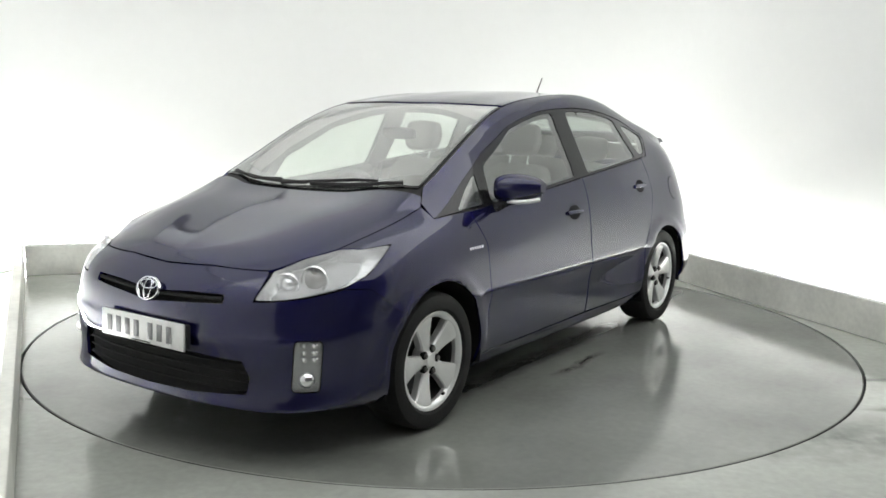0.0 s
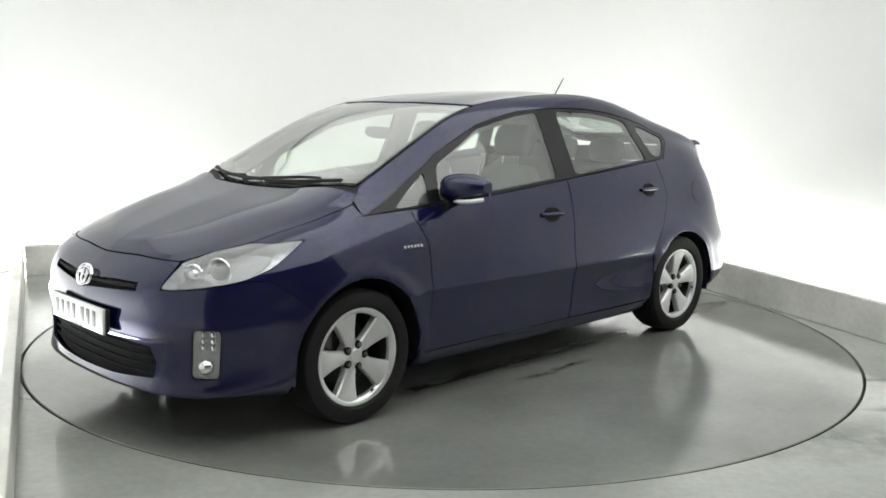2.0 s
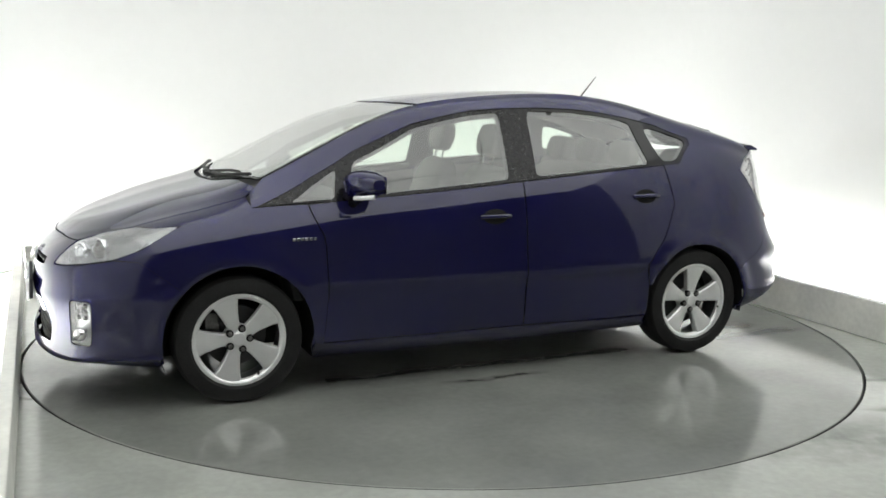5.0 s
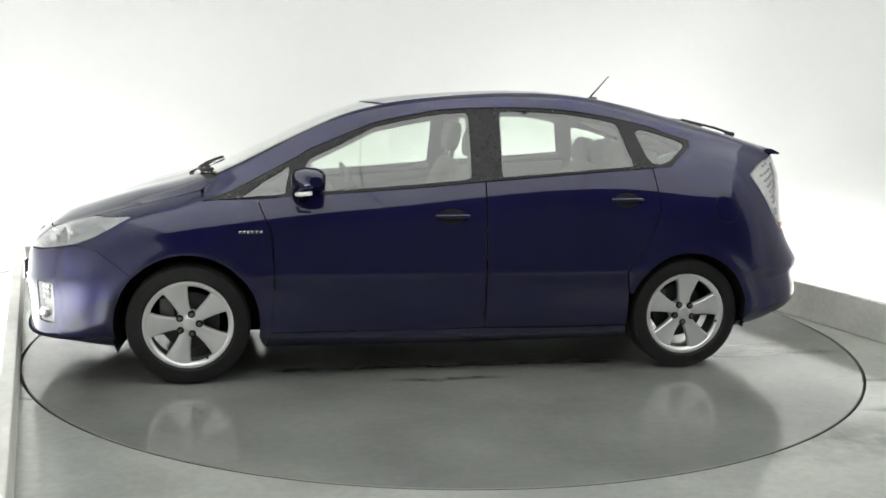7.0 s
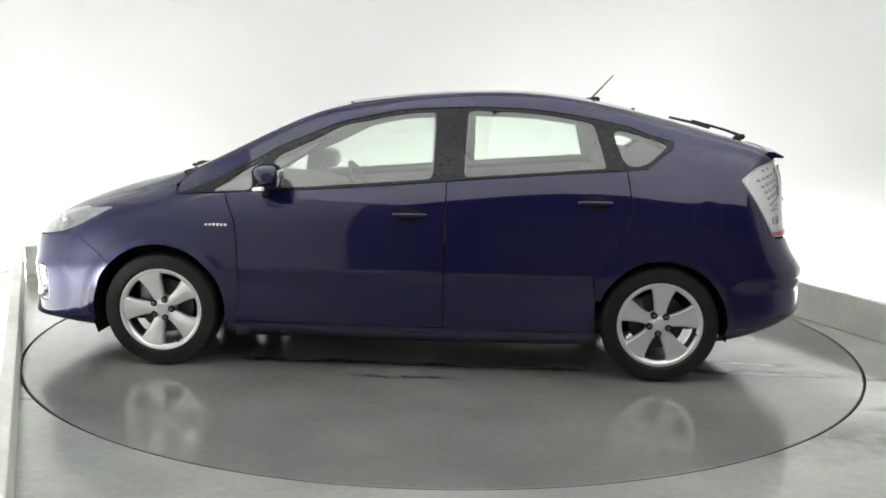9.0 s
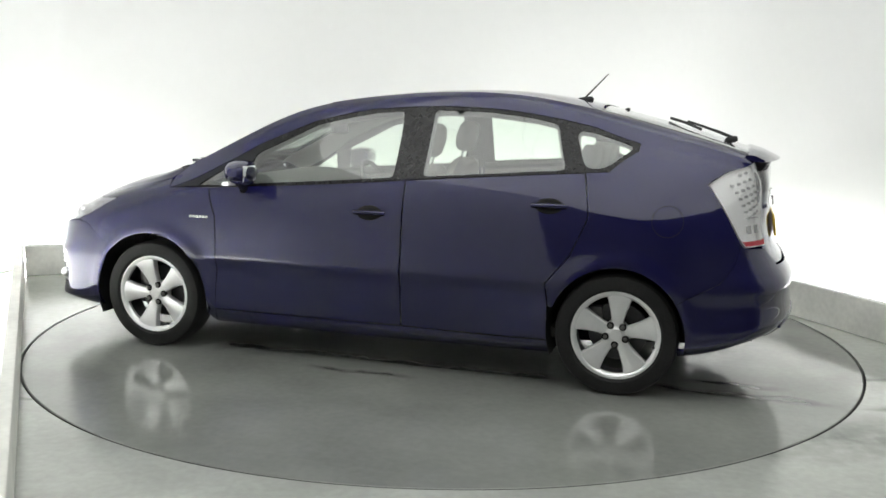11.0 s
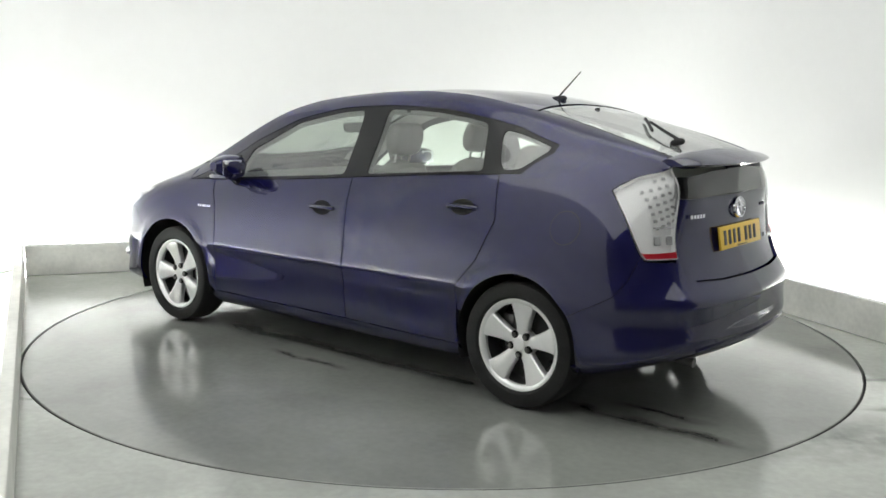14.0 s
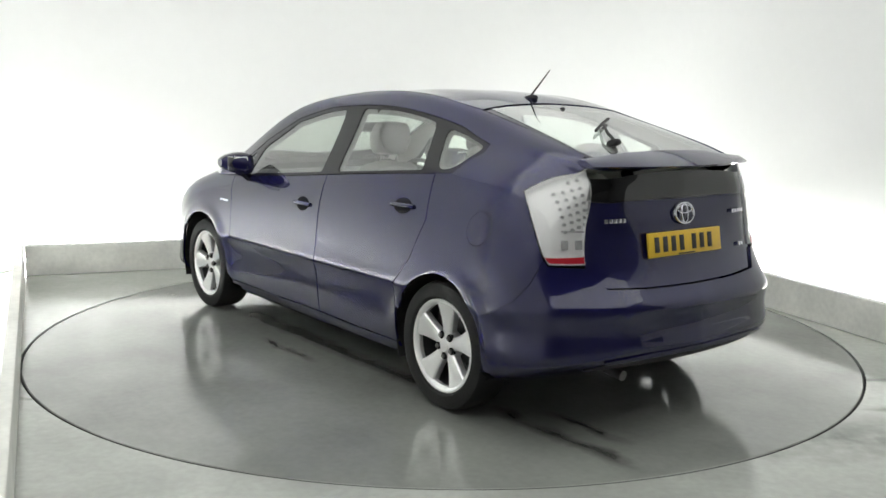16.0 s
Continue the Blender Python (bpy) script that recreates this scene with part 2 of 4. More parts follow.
def walls():
    # cyclorama: one sweep with rounded corners, standing behind the trough
    o = TROUGH
    a0, a1, b1 = WEST - o, EAST + o, NORTH + o
    path = [(a0, MOUTH_W)]
    for cx, cy, s, r in ((a0 + 1.25, b1 - 1.25, 180, 1.25), (a1 - 1.25, b1 - 1.25, 90, 1.25)):
        path += [(cx + r * math.cos(math.radians(s - 90 * k / 16)), cy + r * math.sin(math.radians(s - 90 * k / 16))) for k in range(17)]
    path.append((a1, MOUTH_E))
    bm = bmesh.new()
    cols = [[bm.verts.new((x, y, z)) for z in (-.02, .4, 1.2, 2.0, HIGH)] for x, y in path]
    for p, q in zip(cols, cols[1:]):
        for k in range(4):
            bm.faces.new((p[k], q[k], q[k + 1], p[k + 1]))
    bmesh.ops.recalc_face_normals(bm, faces=bm.faces)
    bmesh.ops.solidify(bm, geom=bm.faces[:], thickness=.1)
    ob = setting("wall_north", bm, WALL, "seamless curved white studio wall, brightly washed from below", True)
    ob.matrix_world = BOOTH
    bm = bmesh.new()
    box(bm, (a0 + a1) / 2, SOUTH - .06, HIGH / 2, a1 - a0 + .2, .1, HIGH)
    setting("wall_south", bm, DARKWALL, "dark grey wall at the open end of the booth").matrix_world = BOOTH
    for name, x, mouth in (("wall_west", a0 - .05, MOUTH_W), ("wall_east", a1 + .05, MOUTH_E)):
        bm = bmesh.new()
        box(bm, x, (SOUTH + mouth) / 2 - .057, HIGH / 2, .1, mouth - SOUTH + .1, HIGH)
        setting(name, bm, DARKWALL, "dark grey hall wall beyond the mouth of the booth").matrix_world = BOOTH
    bm = bmesh.new()
    box(bm, (a0 + a1) / 2, (b1 - 5.05) / 2, TOP + .06, a1 - a0 + .3, b1 + 5.35, .1)
    setting("ceiling", bm, WALL, "white ceiling above the light panels").matrix_world = BOOTH
    bm = bmesh.new()
    box(bm, (a0 + a1) / 2, (SOUTH - 5.36) / 2, TOP + .06, a1 - a0 + .3, -5.2 - SOUTH, .1)
    setting("ceiling_hall", bm, DARKWALL, "dark grey ceiling of the hall outside the booth").matrix_world = BOOTH
    # plinth boards with a thin cap, and the tubes lying behind them
    t = .06
    for name, x, y, sx, sy in (("plinth_west", WEST - .06 - t / 2, (SOUTH + 3 + NORTH + t) / 2, t, NORTH + t - SOUTH - 3),
                               ("plinth_north", (WEST + EAST) / 2 - .028, NORTH + t / 2, EAST - WEST + .052, t),
                               ("plinth_east", EAST + t / 2, (SOUTH + 3 + NORTH + t) / 2, t, NORTH + t - SOUTH - 3)):
        bm = bmesh.new()
        box(bm, x, y, .125, sx, sy, .25, .006)
        skew = pose(WEST - .06, NORTH, 0, 0, 0, 1.9) @ pose(.06 - WEST, -NORTH, 0) if name == "plinth_west" else pose(0, 0, 0)
        setting(name, bm, PLINTH, "low scuffed off-white board plinth round the booth").matrix_world = BOOTH @ skew
    lamps = []
    for i in range(3):
        lamps.append((WEST - .42, NORTH - .6 - 1.35 * i, 90))
        lamps.append((EAST + .58, NORTH - .6 - 1.35 * i, 90))
    for i in range(4):
        lamps.append((-1.95 + 1.3 * i, NORTH + .58, 0))
    first = None
    for x, y, rz in lamps:
        m = BOOTH @ pose(x, y, 0, 0, 0, rz)
        if first is None:
            first = tube_lamp()
            first.matrix_basis = m
        else:
            copy_thing(first, m)
    for x, y, rz in ((WEST - .27, NORTH + .27, 45), (EAST + .27, NORTH + .27, -45)):
        copy_thing(first, BOOTH @ pose(x, y, 0, 0, 0, rz)).scale = (.5, 1, 1)


def tube_lamp():
    lamp = new("tube_lamp")
    tagged(lamp, "white fluorescent tube lamp lying hidden behind the plinth", "lamp", "tube lamps behind the plinth")
    bm = bmesh.new()
    box(bm, 0, 0, .02, 1.24, .09, .04, .006)
    part("casing", bm, PLINTH, lamp)
    bm = bmesh.new()
    rod(bm, [(-.6, 0, .065), (0, 0, .065), (.6, 0, .065)], .018, 12)
    part("tube", bm, TUBE_GLOW, lamp, "glowing white tube")
    return lamp


def ceiling_lights():
    """Diffusing light panels, edge to edge, over the front of the turntable and the mouth of the booth."""
    first, wx, wy = None, 2.22, 2.14
    for i in range(3):
        for j in range(2, 4):
            m = BOOTH @ pose((WEST + EAST) / 2 + (i - 1) * wx, NORTH + TROUGH - wy * (j + .5) - .02, HIGH + .02)
            if first:
                copy_thing(first, m)
                continue
            first = tagged(new("ceiling_light"), "large white diffused light panel under the ceiling", "lamp", "ceiling light panels")
            first.matrix_basis = m
            bm = bmesh.new()
            for sx, sy, ax, ay in ((0, wy / 2 - .004, wx, .008), (0, -wy / 2 + .004, wx, .008), (wx / 2 - .004, 0, .008, wy - .016), (-wx / 2 + .004, 0, .008, wy - .016)):
                box(bm, sx, sy, 0, ax, ay, .035)
            part("frame", bm, WHITE_PLATE, first)
            bm = bmesh.new()
            box(bm, 0, 0, -.008, wx - .016, wy - .016, .02)
            part("diffuser", bm, PANEL_GLOW, first, "glowing white diffuser")


# ---- car body surface: feature lines from sill to roof centre, stations from nose to tail ----
def spline_basis(knots, t):
    """Cardinal natural cubic splines of the knots at t: one row per t."""
    k, t = np.asarray(knots, float), np.asarray(t, float)
    n, h = len(k), np.diff(knots)
    A, B = np.eye(n), np.zeros((n, n))
    for i in range(1, n - 1):
        A[i, i - 1], A[i, i], A[i, i + 1] = h[i - 1] / 6, (h[i - 1] + h[i]) / 3, h[i] / 6
        B[i, i - 1], B[i, i], B[i, i + 1] = 1 / h[i - 1], -1 / h[i - 1] - 1 / h[i], 1 / h[i]
    M = np.linalg.solve(A, B)
    j = np.clip(np.searchsorted(k, t, side="right") - 1, 0, n - 2)
    a, b = (k[j + 1] - t) / h[j], (t - k[j]) / h[j]
    I, r = np.eye(n), np.arange(len(t))
    return a[:, None] * I[j] + b[:, None] * I[j + 1] + (((a ** 3 - a) * h[j] ** 2 / 6)[:, None] * M[j]
           + ((b ** 3 - b) * h[j] ** 2 / 6)[:, None] * M[j + 1])


UNDER = [(2.06, 0, .20), (2.03, .36, .20), (1.95, .60, .20), (1.76, .73, .19), (1.35, .77, .17), (.95, .745, .165), (.3, .74, .16),
         (-.3, .74, .16), (-1.0, .745, .17), (-1.4, .78, .19), (-1.80, .72, .24), (-1.96, .58, .28), (-2.05, .33, .29), (-2.07, 0, .29)]
SILL = [(2.17, 0, .225), (2.14, .38, .225), (2.03, .65, .225), (1.80, .785, .215), (1.35, .815, .205), (.95, .795, .20), (.3, .788, .19),
        (-.3, .788, .185), (-1.0, .797, .19), (-1.4, .81, .21), (-1.80, .797, .26), (-2.0, .68, .31), (-2.12, .37, .325), (-2.15, 0, .325)]
LOWER = [(2.235, 0, .38), (2.205, .40, .38), (2.095, .68, .38), (1.83, .828, .43), (1.35, .864, .50), (.95, .853, .50), (.3, .853, .495),
         (-.3, .854, .495), (-1.0, .856, .50), (-1.4, .864, .50), (-1.80, .845, .50), (-2.045, .73, .51), (-2.175, .39, .515), (-2.204, 0, .515)]
CREASE = [(2.25, 0, .52), (2.215, .41, .52), (2.10, .69, .53), (1.83, .835, .54), (1.35, .873, .565), (.95, .866, .562), (.3, .869, .557),
          (-.3, .870, .558), (-1.0, .871, .564), (-1.4, .872, .572), (-1.80, .85, .57), (-2.052, .737, .583), (-2.188, .39, .59), (-2.218, 0, .59)]
FLANK = [(2.235, 0, .635), (2.20, .40, .64), (2.085, .665, .655), (1.81, .825, .70), (1.35, .853, .765), (.95, .845, .77), (.3, .845, .775),
         (-.3, .845, .78), (-1.0, .84, .80), (-1.4, .832, .82), (-1.80, .80, .812), (-1.985, .68, .79), (-2.09, .37, .78), (-2.115, 0, .775)]
BELT = [(2.17, 0, .735), (2.135, .385, .745), (2.02, .625, .77), (1.76, .745, .845), (1.35, .77, .922), (.95, .775, .965), (.3, .778, 1.01),
        (-.3, .776, 1.055), (-1.0, .752, 1.105), (-1.4, .72, 1.125), (-1.78, .678, 1.112), (-1.99, .57, 1.06), (-2.06, .32, 1.04), (-2.075, 0, 1.035)]
RAIL = [(2.11, 0, .79), (2.07, .34, .80), (1.95, .52, .835), (1.70, .61, .910), (1.28, .635, 1.042), (.83, .615, 1.252), (.3, .582, 1.426),
        (-.3, .562, 1.490), (-1.0, .552, 1.444), (-1.4, .555, 1.343), (-1.80, .567, 1.247), (-1.975, .525, 1.19), (-2.05, .29, 1.165), (-2.07, 0, 1.16)]
SPINE = [(2.07, 0, .82), (1.98, 0, .862), (1.83, 0, .912), (1.60, 0, .983), (1.22, 0, 1.098), (.75, 0, 1.328), (.25, 0, 1.484),
         (-.35, 0, 1.531), (-1.0, 0, 1.492), (-1.42, 0, 1.402), (-1.80, 0, 1.295), (-1.97, 0, 1.244), (-2.04, 0, 1.22), (-2.072, 0, 1.20)]


def crown(f, d):
    """A line between spine and rail: at the share f of the rail's breadth, dropped by the share d."""
    return [(c[0] + d * (r[0] - c[0]), f * r[1], c[2] + d * (r[2] - c[2])) for r, c in zip(RAIL, SPINE)]


GUTTER = [tuple(np.array(r) + .2 * (np.array(b) - np.array(r))) for r, b in zip(RAIL, BELT)]                           # just below the rail


def between(a, b, f):
    return [tuple(np.array(p) + f * (np.array(q) - np.array(p))) for p, q in zip(a, b)]


# two lines close to the waist crease keep it crisp
CAGE = np.array([UNDER, SILL, LOWER, between(CREASE, LOWER, .45), CREASE, between(CREASE, FLANK, .12), FLANK, BELT, GUTTER, RAIL, crown(.85, .42), crown(.5, .12), SPINE], float).transpose(1, 0, 2)
SK = np.concatenate([[0], np.cumsum(np.linalg.norm(np.diff(CAGE[:, 1:8], axis=0), axis=2).mean(1))])
VK = np.concatenate([[0], np.cumsum(np.linalg.norm(np.diff(CAGE[3:11], axis=1), axis=2).mean(0))])


def body(uv):
    """Places on the left half of the body for an array of (along, up) in about metres."""
    uv = np.atleast_2d(uv)
    p = np.einsum("nk,klc,nl->nc", spline_basis(SK, uv[:, 0]), CAGE, spline_basis(VK, uv[:, 1]))
    for x, z, r in ((1.35, .317, .385), (-1.35, .32, .365)):      # flared lips round the wheel arches
        d = np.hypot(p[:, 0] - x, p[:, 2] - z)
        p[:, 1] += np.where(p[:, 1] > .6, .013, 0) * np.exp(-((d - r) / .04) ** 2) * np.clip((p[:, 2] - .2) / .15, 0, 1)
    # hollow round the rear number plate, below a soft break line
    hollow = np.clip((.96 - p[:, 2]) / .10, 0, 1) * np.clip((p[:, 2] - .64) / .12, 0, 1) * np.clip((.60 - p[:, 1]) / .16, 0, 1)
    p[:, 0] += np.where(p[:, 0] < -1.9, .006 * hollow * hollow * (3 - 2 * hollow), 0)
    return p


def body_normal(uv, e=.004):
    uv = np.atleast_2d(uv)
    lo, hi = np.zeros(2), np.array([SK[-1], VK[-1]])
    d = [body(np.clip(uv + o, lo, hi)) - body(np.clip(uv - o, lo, hi)) for o in (np.array([e, 0]), np.array([0, e]))]
    n = np.cross(d[0], d[1])
    n[:, 1] = np.where(np.abs(body(uv)[:, 1]) < 1e-4, 0, n[:, 1])
    return n / np.maximum(np.linalg.norm(n, axis=1, keepdims=True), 1e-9)


GS, GV = np.linspace(0, SK[-1], 241), np.linspace(0, VK[-1], 111)
GUV = np.stack(np.meshgrid(GS, GV, indexing="ij"), -1).reshape(-1, 2)
GP = body(GUV)
VIEWS = {"f": (1, 2, GP[:, 0] > 1.6), "s": (0, 2, (GUV[:, 0] > SK[2] - .1) & (GUV[:, 0] < SK[11]) & (GUV[:, 1] < VK[9] + .12)),
         "t": (0, 1, GUV[:, 1] > VK[6]), "r": (1, 2, GUV[:, 0] > SK[9] + .3)}


def on_body(points):
    """(view, a, b) -> (along, up): f: y, z at the nose; s: x, z on the flank; t: x, y from above; r: y, z at the tail."""
    out = []
    for w, a, b in points:
        i, j, ok = VIEWS[w]
        want = np.array([a, b])
        uv = GUV[ok][np.argmin(((GP[ok][:, (i, j)] - want) ** 2).sum(1))].copy()
        for _ in range(4):
            q = body(np.array([uv, uv + (.004, 0), uv - (.004, 0), uv + (0, .004), uv - (0, .004)]))[:, (i, j)]
            J = np.stack([q[1] - q[2], q[3] - q[4]], 1) / .008
            step = np.linalg.lstsq(J + 1e-6 * np.eye(2), want - q[0], rcond=None)[0]
            uv = np.clip(uv + np.clip(step, -.05, .05), 0, (SK[-1], VK[-1]))
        out.append(uv)
    return np.array(out)


# ---- body panels ----
def arc(x, z, r, a0, a1, n=14):
    return [("s", x + r * math.cos(math.radians(a0 + (a1 - a0) * i / n)), z + r * math.sin(math.radians(a0 + (a1 - a0) * i / n))) for i in range(n + 1)]


def under(x):
    """On the lower rim of the body at x."""
    row = GP[GUV[:, 1] == 0]
    return ("uv", float(np.interp(-x, -row[:, 0], GS)), 0.0)


def outline(points, smooth=0, step=.03):
    uv = np.array([p[1:] if p[0] == "uv" else on_body([p])[0] for p in points], float)
    if smooth:
        soft = []
        for o, p, q in zip(np.roll(uv, 1, 0), uv, np.roll(uv, -1, 0)):
            d0, d1 = o - p, q - p
            a, b = p + d0 * min(.4, smooth / max(np.linalg.norm(d0), 1e-6)), p + d1 * min(.4, smooth / max(np.linalg.norm(d1), 1e-6))
            soft += [(1 - t) ** 2 * a + 2 * t * (1 - t) * p + t * t * b for t in (0, .25, .5, .75, 1)]
        uv = np.array(soft)
    out = []
    for a, b in zip(uv, np.roll(uv, -1, 0)):
        n = max(1, int(np.ceil(np.linalg.norm(b - a) / step)))
        out += [a + (b - a) * i / n for i in range(n)]
    return np.array(out)


def inside(pts, poly):
    x, y = pts[:, 0], pts[:, 1]
    hit = np.zeros(len(pts), bool)
    for (x0, y0), (x1, y1) in zip(poly, np.roll(poly, -1, 0)):
        cross = (y0 > y) != (y1 > y)
        hit ^= cross & (x < (x1 - x0) * (y - y0) / (y1 - y0 + 1e-12) + x0)
    return hit


def inset(poly, g):
    """Moves the outline inwards by g, but not off the centre line or the lower rim."""
    area = .5 * np.sum(poly[:, 0] * np.roll(poly[:, 1], -1) - np.roll(poly[:, 0], -1) * poly[:, 1])
    d0, d1 = poly - np.roll(poly, 1, 0), np.roll(poly, -1, 0) - poly
    out = []
    for p, a, b in zip(poly, d0, d1):
        n = np.zeros(2)
        for d in (a, b):
            l = np.linalg.norm(d)
            if l > 1e-9:
                n += np.array([-d[1], d[0]]) / l
        l = np.linalg.norm(n)
        q = p + (n / l * g * (1 if area > 0 else -1) if l > 1e-6 else 0)
        for k, lim in ((0, SK[-1]), (1, VK[-1])):
            if p[k] < 1e-4:
                q[k] = 0
            if p[k] > lim - 1e-4:
                q[k] = lim
        out.append(q)
    return np.array(out)


def skin(points, holes=(), gap=.0010, off=0.0, hem=.014, step=.03, smooth=0, hole_gap=0.0, both=False):
    """A panel of the body as a bmesh on the left side (both: with its mirror half), with a hem turned inwards along its rim."""
    poly = inset(outline(points, smooth, step), gap)
    cuts = [inset(h, -hole_gap) for h in holes]
    lo, hi = poly.min(0), poly.max(0)
    gx, gy = np.arange(lo[0] + step / 2, hi[0], step), np.arange(lo[1] + step / 2, hi[1], step)
    grid = np.stack(np.meshgrid(gx, gy, indexing="ij"), -1).reshape(-1, 2)
    keep = inside(grid, poly) if len(grid) else np.zeros(0, bool)
    rims = [poly, *cuts]
    for h in cuts:
        keep &= ~inside(grid, h)
    for r in rims:
        for i in range(0, len(r), 64):
            keep &= (np.linalg.norm(grid[:, None] - r[None, i:i + 64], axis=2).min(1) > step * .45) if len(grid) else True
    pts = np.concatenate([*rims, grid[keep]])
    edges, base = [], 0
    for r in rims:
        edges += [(base + i, base + (i + 1) % len(r)) for i in range(len(r))]
        base += len(r)
    vs, _, fs = delaunay_2d_cdt([Vector(p) for p in pts], edges, [], 0, 1e-6)[:3]
    vs = np.array([tuple(v) for v in vs])
    mid = np.array([vs[list(f)].mean(0) for f in fs])
    ok = inside(mid, poly)
    for h in cuts:
        ok &= ~inside(mid, h)
    place, nrm = body(vs), body_normal(vs)
    place = place + nrm * off
    centre = np.abs(body(vs)[:, 1]) < 1e-4
    place[centre, 1] = 0
    bm = bmesh.new()
    made = {}

    def vert(i, s):
        key = (i, 1 if centre[i] else s)
        if key not in made:
            made[key] = (bm.verts.new((place[i][0], place[i][1] * s, place[i][2])), Vector((nrm[i][0], nrm[i][1] * s, nrm[i][2])))
        return made[key][0]
    for s in ((1, -1) if both else (1,)):
        for f, k in zip(fs, ok):
            if k:
                loop = [vert(i, s) for i in (f if s > 0 else f[::-1])]
                if len(set(loop)) == 3:
                    try:
                        bm.faces.new(loop)
                    except ValueError:
                        pass
    bm.normal_update()
    normals = {v: n for v, n in made.values()}
    flip = [f for f in bm.faces if f.normal.dot(normals[f.verts[0]]) < 0]
    bmesh.ops.reverse_faces(bm, faces=flip) if flip else None
    if hem:
        rim = [e for e in bm.edges if e.is_boundary]
        twin = {}
        for v in {v for e in rim for v in e.verts}:
            twin[v] = bm.verts.new(v.co - normals[v] * hem)
        for e in rim:
            a, b = e.verts
            l = e.link_loops[0]
            if l.vert is not a:
                a, b = b, a
            f = bm.faces.new((b, a, twin[a], twin[b]))
    return bm


FA, RA = (1.35, .317, .362), (-1.35, .32, .342)       # wheel arches: x, z, radius

HEADLAMP = [("f", .525, .680), ("f", .60, .684), ("f", .676, .694), ("s", 1.906, .722), ("s", 1.79, .765), ("s", 1.605, .868), ("s", 1.735, .857),
            ("t", 1.806, .664), ("t", 1.933, .585), ("t", 2.045, .525)]
TAIL_LAMP = [("r", .54, 1.188), ("s", -1.80, 1.115), ("s", -1.755, 1.082), ("s", -1.79, 1.03), ("s", -1.93, .80), ("s", -1.945, .782), ("r", .592, .782), ("r", .575, .95)]
FOG = [("f", .69, .535), ("f", .765, .53), ("f", .752, .32), ("f", .672, .325)]
LOW_GRILLE = [("f", 0, .452), ("f", .25, .45), ("f", .495, .44), ("f", .525, .375), ("f", .51, .305), ("f", .25, .285), ("f", 0, .28)]
TOP_GRILLE = [("f", 0, .672), ("f", .22, .690), ("f", .395, .694), ("f", .40, .660), ("f", .2, .645), ("f", 0, .628)]
DAYLIGHT = [("s", 1.255, .943), ("s", .95, 1.085), ("s", .73, 1.205), ("s", .39, 1.345), ("s", .04, 1.418), ("s", -.32, 1.438), ("s", -.65, 1.430),
            ("s", -.92, 1.396), ("s", -1.18, 1.345), ("s", -1.41, 1.27), ("s", -1.405, 1.23), ("s", -1.27, 1.125), ("s", -1.0, 1.108), ("s", -.2, 1.045),
            ("s", .5, .987), ("s", .83, .962)]
FRONT_QUARTER = [("s", 1.08, .962), ("s", .95, 1.05), ("s", .825, 1.125), ("s", .855, .976)]
FRONT_GLASS = [("s", .79, .982), ("s", .735, 1.155), ("s", .39, 1.322), ("s", .04, 1.395), ("s", -.13, 1.41), ("s", -.125, 1.056), ("s", .4, 1.012)]
REAR_GLASS = [("s", -.29, 1.068), ("s", -.30, 1.418), ("s", -.65, 1.41), ("s", -.90, 1.378), ("s", -.985, 1.358), ("s", -1.05, 1.128), ("s", -.7, 1.10)]
QUARTER_GLASS = [("s", -1.145, 1.138), ("s", -1.075, 1.335), ("s", -1.2, 1.315), ("s", -1.375, 1.262), ("s", -1.37, 1.235), ("s", -1.26, 1.145)]
SCREEN_EDGE = [("t", 1.365, 0), ("t", 1.335, .32), ("t", 1.20, .625), ("t", .70, .585), ("t", .34, .53), ("t", .40, .3), ("t", .425, 0)]
BACK_GLASS = [("t", -1.17, 0), ("t", -1.20, .43), ("t", -1.55, .455), ("t", -1.86, .475), ("t", -1.93, .46), ("t", -1.985, 0)]
LOW_GLASS = [("r", 0, 1.05), ("r", .566, 1.054), ("r", .54, 1.15), ("r", .3, 1.165), ("r", 0, 1.175)]

FRAME_TOP = [("t", 1.265, .69), ("t", 1.19, .645), ("t", .75, .607), ("t", .33, .555), ("t", 0, .535), ("t", -.5, .525), ("t", -1.0, .515), ("t", -1.2, .49), ("t", -1.55, .485), ("t", -1.90, .49)]


def surface_frame(p, n, lift):
    """Axes on the body: across, up and out, lifted off the skin."""
    n = Vector(n)
    up = (Vector((0, 0, 1)) - n * n.z).normalized()
    m = Matrix((up.cross(n), up, n)).transposed().to_4x4()
    m.translation = Vector(p) + n * lift
    return m


